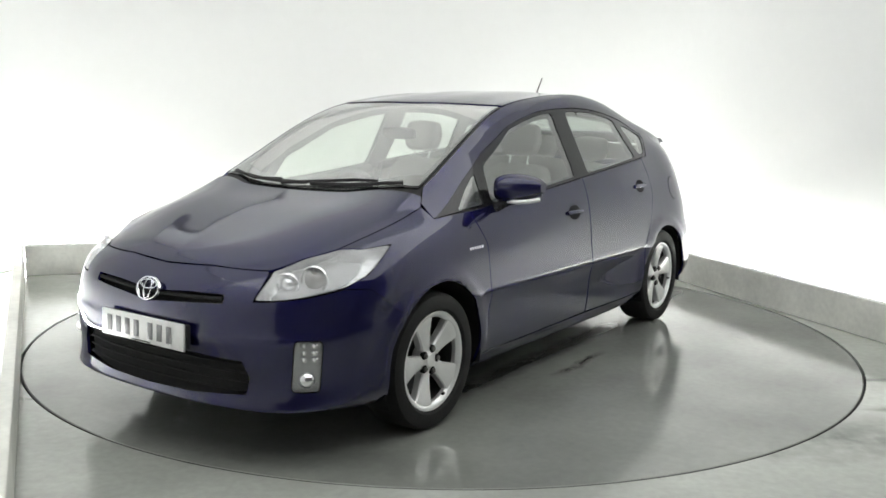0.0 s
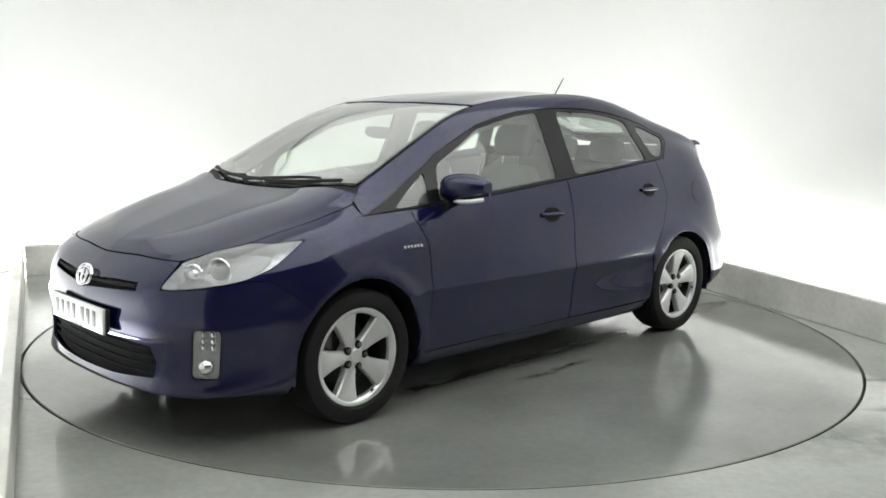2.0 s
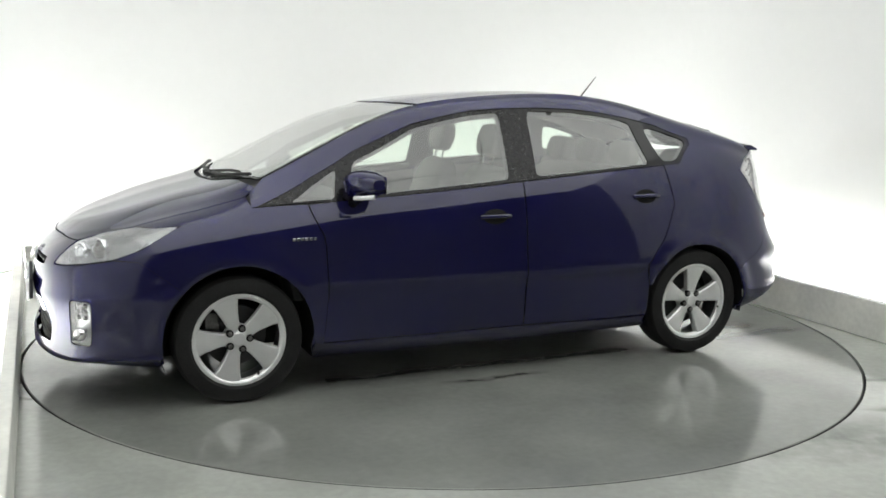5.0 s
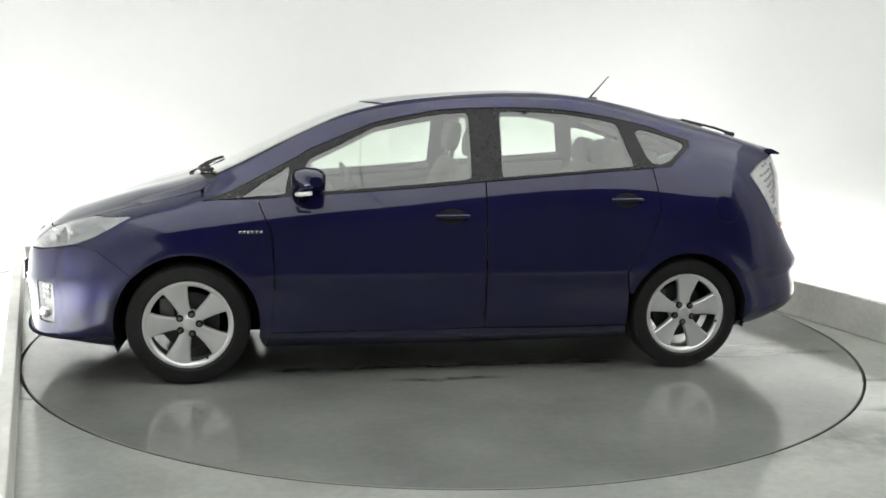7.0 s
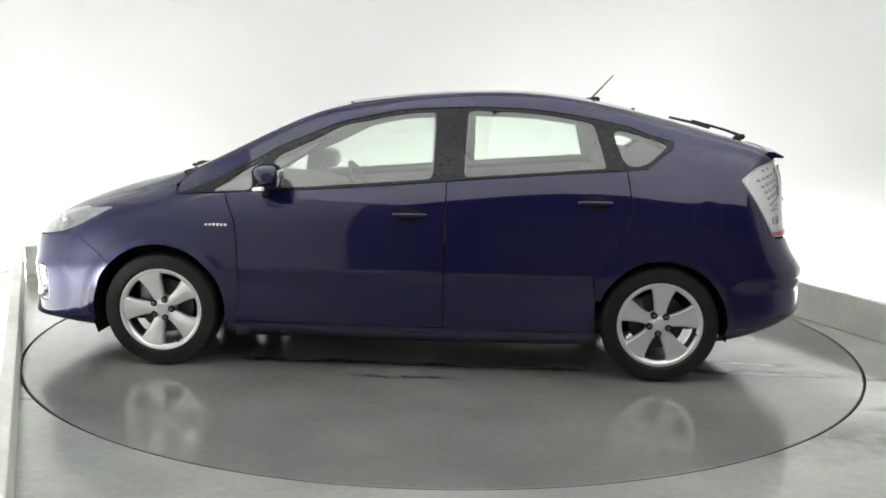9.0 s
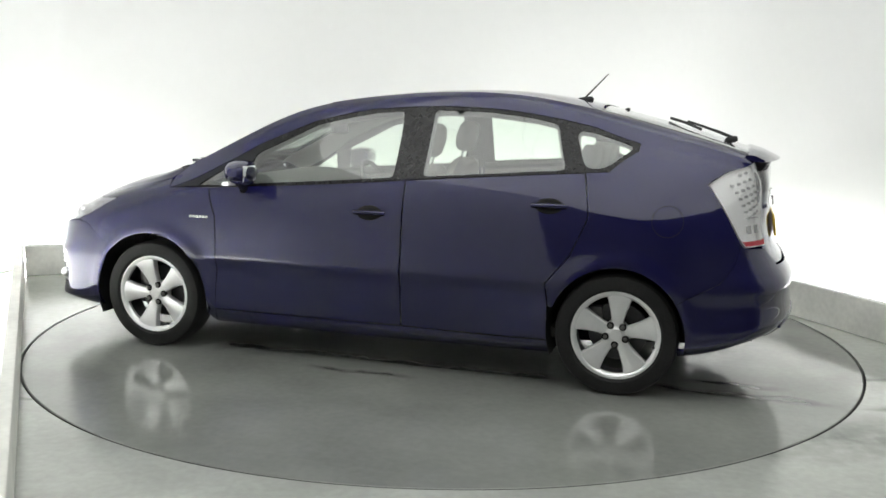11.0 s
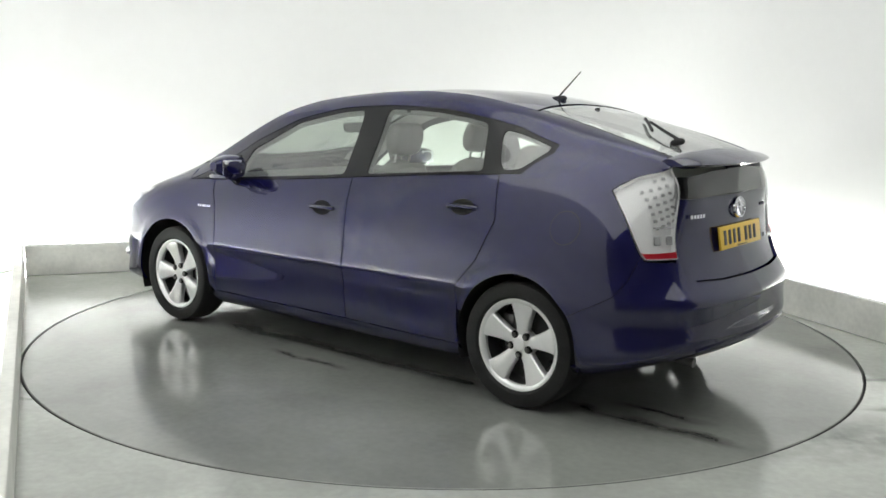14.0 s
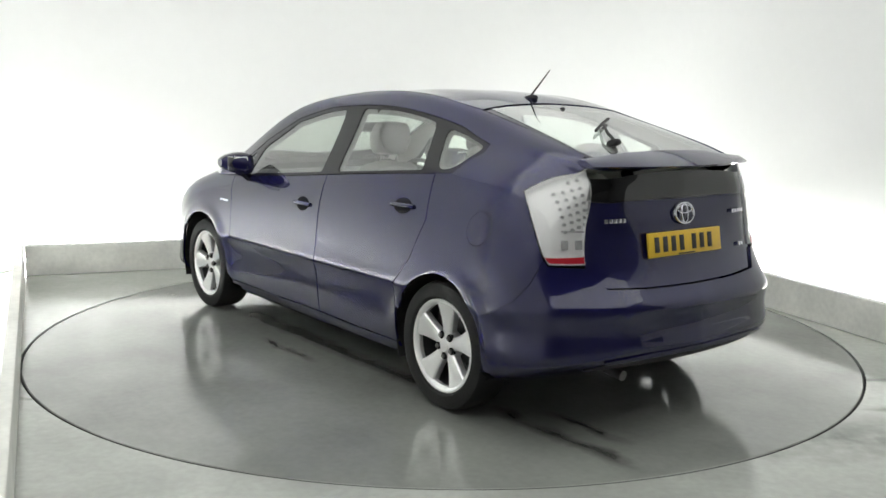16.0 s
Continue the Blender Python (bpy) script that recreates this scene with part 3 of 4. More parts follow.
def car_body(car):
    head, tail, fog = outline(HEADLAMP, .03, .02), outline(TAIL_LAMP, 0, .02), outline(FOG, .02, .02)
    low, top = outline(LOW_GRILLE, 0, .02), outline(TOP_GRILLE, 0, .02)
    # bonnet
    bonnet = part("bonnet", skin([("t", 2.125, 0), ("t", 2.10, .25), ("t", 2.045, .51), ("t", 1.933, .582), ("t", 1.806, .660), ("t", 1.50, .705), ("t", 1.285, .70),
                                  ("t", 1.235, .668), ("t", 1.365, .34), ("t", 1.40, 0), ("uv", 0, VK[-1])], both=True), PAINT, car)
    # front bumper with its openings
    bumper = part("front_bumper", skin([("uv", 0, 0), *[("uv", SK[3] * k / 8, 0) for k in range(1, 8)], under(1.72), *arc(*FA, -14, 44), ("s", 1.80, .712), ("s", 1.906, .718),
                                        ("f", .676, .690), ("f", .525, .676), ("t", 2.05, .512), ("t", 2.105, .25), ("t", 2.13, 0)],
                                       [low, top, fog], step=.022, both=True), PAINT, car)
    for name, hole, lab in (("lower_grille", LOW_GRILLE, "black slatted lower grille"), ("upper_grille", TOP_GRILLE, "narrow black upper grille slot")):
        part(name, skin(hole, gap=-.004, off=-.035, hem=0, step=.02, both=True), GRILLE, bumper, lab)
    for k in range(4):
        z = .315 + .036 * k
        bm = bmesh.new()
        ys = np.linspace(-.50, .50, 25)
        P = [body(on_body([("f", abs(y), z)]))[0] for y in ys]
        rod(bm, [(p[0] - .022, y, p[2]) for p, y in zip(P, ys)], .005, 6)
        part("grille_slat", bm, GRILLE, bumper)
    bm = bmesh.new()
    ys = np.linspace(-.385, .385, 21)
    rod(bm, [(body(on_body([("f", abs(y), .668)]))[0][0] - .012, y, .662 + .06 * abs(y) ** 1.5) for y in ys], .008, 6)
    part("grille_bar", bm, GRILLE, bumper)
    for s in (1, -1):
        bezel = part("fog_lamp", skin(FOG, gap=.004, off=-.03, hem=-.028, step=.02, smooth=.02), SILVER, bumper, "clear fog lamp unit in a silver surround")
        lens = part("fog_lens", skin(FOG, gap=.005, off=-.004, hem=0, step=.02, smooth=.02), LENS, bezel)
        bm = bmesh.new()
        c, n = Vector((2.055, .715, .375)), Vector((.85, .5, 0)).normalized()
        bmesh.ops.create_uvsphere(bm, u_segments=20, v_segments=10, radius=.034, matrix=Matrix.Translation(c))
        lamp = part("fog_projector", bm, CHROME, bezel)
        bm = bmesh.new()
        for i in range(3):
            for j in range(2):
                box(bm, 2.06 - .025 * j, .705 + .034 * j, .455 + .028 * i, .02, .024, .02, .004)
        drl = part("lamp_facets", bm, CHROME, bezel)
        if s < 0:
            for o in (bezel, lens, lamp, drl):
                o.data.transform(Matrix.Diagonal((1, -1, 1, 1)))
                o.data.flip_normals()
    # wings, doors, side frames
    for s in (1, -1):
        made = []
        made.append(part("front_wing", skin([*arc(*FA, 44, 192), under(.97), ("s", .935, .25), ("s", .912, .5), ("s", .93, .8), ("s", .995, .952), ("s", 1.265, .940),
                                             ("t", 1.285, .704), ("t", 1.50, .709), ("t", 1.80, .667), ("s", 1.735, .857), ("s", 1.605, .868), ("s", 1.79, .765), ("s", 1.906, .722), ("s", 1.80, .712)]), PAINT, car))
        fd = part("front_door", skin([("s", .99, .952), ("s", .5, .986), ("s", -.197, 1.043), ("s", -.197, .6), ("s", -.197, .262), ("s", .935, .262), ("s", .910, .5), ("s", .926, .8)]), PAINT, car)
        rd = part("rear_door", skin([("s", -.203, 1.043), ("s", -1.0, 1.107), ("s", -1.15, 1.116), ("s", -1.185, .90), ("s", -1.10, .70), ("s", -.985, .56),
                                     ("s", -1.0, .44), ("s", -1.0, .262), ("s", -.203, .262), ("s", -.203, .6)]), PAINT, car)
        sf = part("side_frame", skin([("s", 1.268, .943), *FRAME_TOP, ("r", .535, 1.192), ("s", -1.80, 1.117), ("s", -1.752, 1.082), ("s", -1.79, 1.03), ("s", -1.925, .80), ("s", -1.90, .70), ("s", -1.84, .615),
                                      ("s", -1.70, .54), *arc(*RA, 148, 20), ("s", -1.005, .44), ("s", -.99, .56), ("s", -1.103, .70), ("s", -1.188, .90), ("s", -1.155, 1.118)],
                                     [outline(DAYLIGHT, 0, .03)]), PAINT, car, "body-coloured pillars, roof rail and rear quarter")
        sill = part("sill", skin([under(.965), *[("uv", SK[5] + (SK[8] - SK[5]) * k / 12, 0) for k in range(1, 12)], under(-1.02), ("s", -1.003, .257), ("s", -.2, .257), ("s", .935, .257)]), PAINT, car)
        trim = part("window_surround", skin(DAYLIGHT, [outline(q, .06 if q is QUARTER_GLASS else .028, .03) for q in (FRONT_QUARTER, FRONT_GLASS, REAR_GLASS, QUARTER_GLASS)], gap=.003, off=-.002), BLACK_GLOSS, car,
                    "gloss black window surround and door pillars")
        panes = [part("side_window", skin(q, gap=0, off=-.006, hem=0, smooth=.06 if q is QUARTER_GLASS else .028), GLASS, car, "green-tinted side window") for q in (FRONT_QUARTER, FRONT_GLASS, REAR_GLASS, QUARTER_GLASS)]
        for p in panes:
            p.visible_shadow = False
        made.append(part("pillar_trim", skin(DAYLIGHT, [outline(q, .06 if q is QUARTER_GLASS else .028, .03) for q in (FRONT_QUARTER, FRONT_GLASS, REAR_GLASS, QUARTER_GLASS)], gap=-.01, off=-.032, hem=0, hole_gap=-.012), DARK_TRIM, car, "dark grey inner pillar trim"))
        made.append(part("roof_trim", skin([("s", 1.15, .97), *[("t", a, b - .05) for _, a, b in FRAME_TOP], ("s", -1.6, 1.2), ("s", -1.41, 1.27), ("s", -1.18, 1.345), ("s", -.92, 1.396), ("s", -.65, 1.43),
                                            ("s", -.32, 1.438), ("s", .04, 1.418), ("s", .39, 1.345), ("s", .73, 1.205)], gap=0, off=-.034, hem=0), LINING, car, "grey inner roof rail trim"))
        made.append(part("quarter_trim", skin([("s", -1.41, 1.26), ("s", -1.75, 1.17), ("s", -1.85, .9), ("s", -1.75, .6), ("s", -1.2, .7), ("s", -1.16, 1.10), ("s", -1.27, 1.13)], gap=0, off=-.05, hem=0), LINING, car))
        for d, a, b in ((fd, .88, -.16), (rd, -.24, -1.08)):
            za, zb = np.interp((a, b), (-1.2, -.2, .5, 1.0), (1.115, 1.035, .98, .94))
            made.append(part("door_card", skin([("s", a, za), ("s", b, zb), ("s", b, .40 if b > -1 else .72), ("s", a, .40)], gap=0, off=-.07, hem=0), CLOTH, d, "grey inner door card"))
            rim = outline([("s", a, za), ("s", b, zb)], 0, .03)
            bm = bmesh.new()
            pts = body(rim[: len(rim) // 2])
            rod(bm, [Vector(p) + Vector((0, -.045, -.008)) for p in pts], .028, 8)
            made.append(part("door_top", bm, DASH, d))
        cap = part("fuel_flap", skin(arc(-1.575, .90, .074, 0, 345, 23), off=.0018, gap=0, hem=.004, step=.02), PAINT, sf)
        seam = part("flap_seam", skin(arc(-1.575, .90, .0775, 0, 345, 23), off=.0005, gap=0, hem=.002, step=.02), PIT, sf)
        made += [fd, rd, sf, sill, trim, *panes, cap, seam]
        for door, x, z in ((fd, -.012, .865), (rd, -.985, .948)):
            h = handle(door, x, z)
            made += h
        # head and tail lamps
        hl = part("headlamp", skin(HEADLAMP, gap=.005, off=-.055, hem=-.052, step=.022, smooth=.03), LAMP_BOWL, car, "clear headlamp with a silver reflector")
        made.append(hl)
        made.append(part("headlamp_lens", skin(HEADLAMP, gap=.005, off=.001, hem=0, step=.022, smooth=.03), LENS, hl))
        made.append(part("lamp_bezel", skin([("f", .565, .698), ("f", .665, .706), ("s", 1.89, .738), ("s", 1.80, .79), ("s", 1.76, .83), ("t", 1.88, .61), ("t", 1.99, .56)],
                                            gap=0, off=-.044, hem=.008, step=.02, smooth=.03), LAMP_GREY, hl, "shaded grey lamp bezel"))
        for x, y, z, r in ((1.945, .660, .752, .042), (2.02, .588, .735, .032)):
            bm = bmesh.new()
            bmesh.ops.create_uvsphere(bm, u_segments=24, v_segments=12, radius=r, matrix=Matrix.Translation((x, y, z)))
            made.append(part("projector", bm, CHROME if r < .04 else STEEL, hl))
            bm = bmesh.new()
            lathe(bm, [(r + .004, 0), (r + .012, .006), (r + .016, 0), (r + .012, -.02), (r + .004, -.012)], 28, closed=True)
            bmesh.ops.transform(bm, matrix=Matrix.Translation((x + .012, y + .006, z)) @ pose(0, 0, 0, 0, 0, -62), verts=bm.verts)
            made.append(part("projector_ring", bm, CHROME, hl))
        tl = part("tail_lamp", skin(TAIL_LAMP, gap=.003, off=-.03, hem=-.029, step=.02), LAMP_WHITE, car, "clear white tail lamp with a red foot")
        made.append(tl)
        made.append(part("tail_lamp_lens", skin(TAIL_LAMP, gap=.003, off=.006, hem=.008, step=.02), TAIL_LENS, tl))
        made.append(part("red_reflector", skin([("s", -1.92, .815), ("s", -1.945, .785), ("r", .597, .785), ("r", .594, .822)], gap=.004, off=.0085, hem=.004, step=.02), RED, tl))
        for i in range(7):
            for j in range(4):
                y, z = .572 + .026 * j, 1.145 - .032 * i - .010 * j
                if i == 0 and j > 1:
                    continue
                uv = on_body([("r", y, z)])
                p, n = body(uv)[0], body_normal(uv)[0]
                bm = bmesh.new()
                box(bm, 0, 0, 0, .017, .013, .010, .002, surface_frame(p, n, -.022))
                made.append(part("lamp_cell", bm, LAMP_CELL, tl))
        for y, z, w, h in ((.625, .925, .10, .006), (.605, .868, .030, .040), (.66, .868, .030, .040)):
            uv = on_body([("r", y, z)])
            bm = bmesh.new()
            box(bm, 0, 0, 0, w, h, .010, .002, surface_frame(body(uv)[0], body_normal(uv)[0], -.022))
            made.append(part("lamp_facet", bm, LAMP_CELL, tl))
        if s < 0:
            for o in made:
                o.data.transform(Matrix.Diagonal((1, -1, 1, 1)))
                o.data.flip_normals()
    # roof, screens, tail
    part("roof", skin([("t", .415, 0), ("t", .39, .3), ("t", .33, .545), ("t", 0, .53), ("t", -.5, .52), ("t", -1.0, .51), ("t", -1.195, .485), ("t", -1.17, .3), ("t", -1.15, 0)], both=True), PAINT, car)
    part("headlining", skin([("t", .40, 0), ("t", .33, .52), ("t", -.5, .51), ("t", -1.19, .47), ("t", -1.15, 0)], off=-.03, hem=0, both=True), LINING, car)
    ws = part("windscreen", skin(SCREEN_EDGE, gap=0, off=-.005, hem=0, both=True), SCREEN, car, "large raked windscreen")
    ws.visible_shadow = False
    part("screen_border", skin(SCREEN_EDGE, [outline([("t", 1.295, 0), ("t", 1.255, .32), ("t", 1.12, .592), ("t", .70, .57), ("t", .36, .515), ("t", .41, .3), ("t", .435, 0)])], gap=-.012, off=-.007, hem=.01, both=True), BLACK_GLOSS, car)
    part("scuttle", skin([("t", 1.415, 0), ("t", 1.375, .34), ("t", 1.245, .675), ("t", 1.165, .632), ("t", 1.305, .32), ("t", 1.34, 0)], gap=-.005, off=-.014, hem=.02, both=True), BLACK, car, "black plastic scuttle panel")
    bg = part("rear_window", skin(BACK_GLASS, gap=0, off=-.004, hem=0, both=True), BACK_PANE, car, "sloping rear window")
    bg.visible_shadow = False
    part("rear_window_border", skin([("t", -1.16, 0), ("t", -1.19, .475), ("t", -1.55, .475), ("t", -1.88, .49), ("t", -2.0, .46), ("t", -2.04, 0)],
                                    [outline([("t", -1.195, 0), ("t", -1.22, .42), ("t", -1.55, .445), ("t", -1.87, .455), ("t", -1.965, 0)])], gap=.002, off=-.006, both=True), BLACK_GLOSS, car)
    gate = part("tailgate", skin([("r", 0, 1.046), ("r", .3, 1.048), ("r", .555, 1.052), ("r", .575, .95), ("r", .592, .775), ("r", .52, .688), ("r", .3, .677), ("r", 0, .674)], off=-.012, step=.022, both=True), PAINT, car)
    low_glass = part("lower_window", skin(LOW_GLASS, gap=.002, off=-.008, both=True), DARK_GLASS, car, "dark lower rear window")
    part("lower_window_back", skin(LOW_GLASS, gap=.004, off=-.03, hem=0, both=True), BLACK, car)
    rb = part("rear_bumper", skin([("uv", SK[-1], 0), *[("uv", SK[-1] + (SK[10] - SK[-1]) * k / 8, 0) for k in range(1, 8)], under(-1.66), ("s", -1.655, .27),
                                   *arc(RA[0], RA[1], RA[2], 188, 148, 6), ("s", -1.70, .54), ("s", -1.84, .615), ("s", -1.90, .70), ("s", -1.925, .80), ("s", -1.945, .778), ("r", .592, .770), ("r", .522, .680), ("r", .3, .668), ("r", 0, .665)],
                                  step=.025, both=True), PAINT, car)
    part("bumper_insert", skin([("r", 0, .330), ("r", .35, .328), ("r", .60, .32), ("r", .62, .335), ("r", .50, .362), ("r", 0, .366)], gap=0, off=.003, hem=.006, step=.025, both=True), BLACK, rb, "dark lower bumper insert")
    part("bumper_lip", skin([("r", 0, .372), ("r", .35, .370), ("r", .55, .362), ("r", .56, .376), ("r", .35, .390), ("r", 0, .392)], gap=0, off=.009, hem=.012, step=.02, both=True), PAINT, rb)
    spoiler(car)
    return bumper, gate


def handle(door, x, z):
    """A pull handle over a flat black oval that paints the shade in its cup."""
    uv = on_body([("s", x, z)])
    p, n = Vector(body(uv)[0]), Vector(body_normal(uv)[0])
    ez = (Vector((0, 0, 1)) - n * n.z).normalized()
    ex = ez.cross(n)
    M = Matrix((ex, ez, n)).transposed().to_4x4()
    M.translation = p
    bm = bmesh.new()
    bmesh.ops.create_uvsphere(bm, u_segments=24, v_segments=10, radius=1, matrix=M @ Matrix.Diagonal((.072, .041, .004, 1)))
    cup = part("handle_cup_shade", bm, GRILLE, door)
    bm = bmesh.new()
    pts = [M @ Vector((-.088 + .176 * i / 10, 0, .001 + .012 * math.sin(math.pi * i / 10) ** .6)) for i in range(11)]
    rod(bm, pts, .0125, 12)
    bar = part("door_handle", bm, PAINT, door)
    return [cup, bar]


def spoiler(car):
    bm = bmesh.new()
    rows = []
    for i in range(25):
        y = -.55 + 1.10 * i / 24
        e = abs(y) / .55
        tip = -2.105 + .09 * e ** 2.2
        root = -1.93 + .02 * e ** 2
        z0 = float(np.interp(abs(y), [0, .3, .565], [1.258, 1.25, 1.222]))
        drop = 1.202 + .004 * e
        sec = [(root, z0 - .012), (root - .02, z0 + .002), ((root + tip) / 2, (z0 + drop) / 2 + .010), (tip + .02, drop + .004), (tip, drop - .006), (tip + .008, drop - .014), ((root + tip) / 2 - .02, (z0 + drop) / 2 - .022), (root - .05 - .02 * (1 - e ** 4), z0 - .03 - .045 * (1 - e ** 4))]
        rows.append([bm.verts.new((x, y, z)) for x, z in sec])
    for a, b in zip(rows, rows[1:]):
        for k in range(8):
            bm.faces.new((a[k], b[k], b[(k + 1) % 8], a[(k + 1) % 8]))
    bm.faces.new(rows[0]), bm.faces.new(rows[-1][::-1])
    return part("spoiler", bm, PAINT, car, "", True, .5)


def wheel(car, x, y, turn):
    """A road wheel: outer face towards +y for the left side."""
    w = new("wheel")
    w.parent = car
    s = 1 if y > 0 else -1
    w.matrix_basis = pose(x, y, .3125) @ (pose(0, 0, 0) if s > 0 else pose(0, 0, 0, 0, 0, 180))
    bm = bmesh.new()
    lathe(bm, [(.224, -.085), (.24, -.1), (.275, -.104), (.30, -.096), (.3105, -.075), (.3125, -.03), (.3125, .03), (.3105, .075), (.30, .096), (.275, .105), (.24, .101), (.2265, .088), (.222, .07), (.222, -.07)], 72, closed=True)
    part("tyre", bm, RUBBER, w, "black road tyre")
    bm = bmesh.new()
    lathe(bm, [(.2235, .05), (.2015, .05), (.199, .072), (.206, .083), (.218, .090), (.2265, .090), (.229, .084), (.2235, .07)], 72, closed=True)
    part("rim", bm, ALLOY, w, "silver alloy rim")
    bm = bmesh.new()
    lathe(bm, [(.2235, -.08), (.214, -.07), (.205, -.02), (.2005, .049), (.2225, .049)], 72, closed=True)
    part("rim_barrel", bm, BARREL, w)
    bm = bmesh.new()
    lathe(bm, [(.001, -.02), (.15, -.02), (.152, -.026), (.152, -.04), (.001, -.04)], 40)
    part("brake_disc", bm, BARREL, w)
    bm = bmesh.new()
    box(bm, .115, -.022, .06, .07, .05, .13, .01)
    part("brake_caliper", bm, STEEL, w)
    bm = bmesh.new()
    lathe(bm, [(.001, .074), (.030, .074), (.034, .070), (.046, .066), (.068, .062), (.072, .05), (.07, .01), (.001, .01)], 40)
    part("hub", bm, ALLOY, w)
    for k in range(5):
        a = math.radians(180 - (turn + 72 * k))
        c, sn = math.cos(a), math.sin(a)
        bm = bmesh.new()
        secs = []
        for r, half, d in ((.05, .030, .062), (.085, .033, .065), (.125, .042, .070), (.165, .054, .076), (.195, .066, .080), (.208, .074, .080)):
            secs.append([bm.verts.new((r * c - t * sn, dd, r * sn + t * c)) for t, dd in
                         ((-half, d - .040), (-half, d - .008), (-half + .006, d - .001), (-half * .3, d + .003), (half * .3, d + .003), (half - .006, d - .001), (half, d - .008), (half, d - .040))])
        for p, q in zip(secs, secs[1:]):
            for j in range(8):
                bm.faces.new((p[j], q[j], q[(j + 1) % 8], p[(j + 1) % 8]))
        bm.faces.new(secs[0]), bm.faces.new(secs[-1][::-1])
        part("spoke", bm, ALLOY, w)
        a += math.radians(36)
        bm = bmesh.new()
        at = (.053 * math.cos(a), 0, .053 * math.sin(a))
        lathe(bm, [(.001, .072), (.016, .072), (.0185, .069), (.0185, .05)], 16, at)
        # raised black disc, painted shade of the recess round the nut
        cup = part("nut_recess_shade", bm, GRILLE, w)
        bm = bmesh.new()
        lathe(bm, [(.001, .081), (.009, .081), (.0115, .078), (.0115, .06)], 6, at)
        part("wheel_nut", bm, STEEL, w)
    bm = bmesh.new()
    a = math.radians(180 - (turn - 100))
    rod(bm, [(.203 * math.cos(a), .072, .203 * math.sin(a)), (.19 * math.cos(a), .088, .19 * math.sin(a))], .006, 8)
    part("valve", bm, RUBBER, w)
    return w


def inner_shell(car):
    for x, s in ((1.35, 1), (1.35, -1), (-1.35, 1), (-1.35, -1)):
        bm = bmesh.new()
        r = .375 if x > 0 else .355
        arch = [(x + r * math.cos(math.radians(a)), .317 + r * math.sin(math.radians(a))) for a in range(-22, 203, 9)]
        lo = [bm.verts.new((p, s * .848, q)) for p, q in arch]
        hi = [bm.verts.new((p, s * .52, q)) for p, q in arch]
        for i in range(len(arch) - 1):
            bm.faces.new((lo[i], lo[i + 1], hi[i + 1], hi[i]))
        bm.faces.new(hi)
        part("wheel_arch_liner", bm, GRILLE, car, "black plastic wheel arch liner")
    bm = bmesh.new()
    box(bm, 0, 0, .20, 1.95, 1.50, .06, .01)
    box(bm, 1.35, 0, .22, .8, 1.0, .05, .01)
    box(bm, -1.40, 0, .27, .95, 1.0, .06, .01)
    box(bm, 1.83, 0, .225, .30, 1.2, .03, .01)
    box(bm, -1.87, 0, .33, .3, 1.1, .03, .01)
    part("underbody", bm, GRILLE, car, "black underbody tray")
    bm = bmesh.new()
    box(bm, 1.45, 0, .55, .95, .98, .62, .03)
    part("engine_bay", bm, BLACK, car)
    bm = bmesh.new()
    box(bm, -1.50, 0, .62, .9, .98, .30, .03)
    part("boot_floor", bm, DASH, car)
    bm = bmesh.new()
    box(bm, -.1, 0, .27, 2.0, 1.42, .06, .02)
    part("cabin_floor", bm, DASH, car)


# ---- fittings and cabin ----
def plate(parent, x, z, lean, material, face):
    """A number plate with plain bars for its characters. face: 1 at the nose, -1 at the tail."""
    m = pose(x, 0, z, 0, lean, 0 if face > 0 else 180)
    bm = bmesh.new()
    box(bm, 0, 0, 0, .012, .52, .111, .003)
    pl = part("number_plate", bm, material, parent, "white front number plate" if face > 0 else "yellow rear number plate")
    pl.matrix_basis = m
    for i in range(7):
        y = (-.205 + .058 * i + (.03 if i > 3 else 0)) * 1.0
        bm = bmesh.new()
        box(bm, .0072, y, 0, .002, .032, .070, .0008)
        part("plate_bar", bm, INK_GREY if face > 0 else INK, pl)
    bm = bmesh.new()
    box(bm, .0072, 0, -.049, .002, .12, .006, .0008)
    part("plate_strip", bm, INK, pl)
    if face > 0:
        bm = bmesh.new()
        box(bm, -.014, 0, .004, .018, .545, .10, .006)
        part("plate_mount", bm, BLACK, pl).matrix_basis = pose(0, 0, 0)
    return pl


def emblem(parent, x, z, lean, face):
    """A plain chrome oval ring with an upright and a level oval in it."""
    m = pose(x, 0, z, 0, lean, 0 if face > 0 else 180)
    bm = bmesh.new()

    def ring(cy, cz, ry, rz, w):
        n = 36
        rows = []
        for i in range(n):
            c, s = math.cos(2 * math.pi * i / n), math.sin(2 * math.pi * i / n)
            rows.append([bm.verts.new((d, cy + (ry + e) * c, cz + (rz + e) * s)) for d, e in ((0, w), (.009, w * .5), (.009, -w * .5), (0, -w))])
        for a, b in zip(rows, rows[1:] + rows[:1]):
            for k in range(4):
                bm.faces.new((a[k], b[k], b[(k + 1) % 4], a[(k + 1) % 4]))
    ring(0, 0, .066, .048, .0048)
    ring(0, 0, .021, .043, .0036)
    ring(0, .018, .050, .018, .0036)
    part("badge", bm, CHROME, parent, "plain chrome oval badge").matrix_basis = m


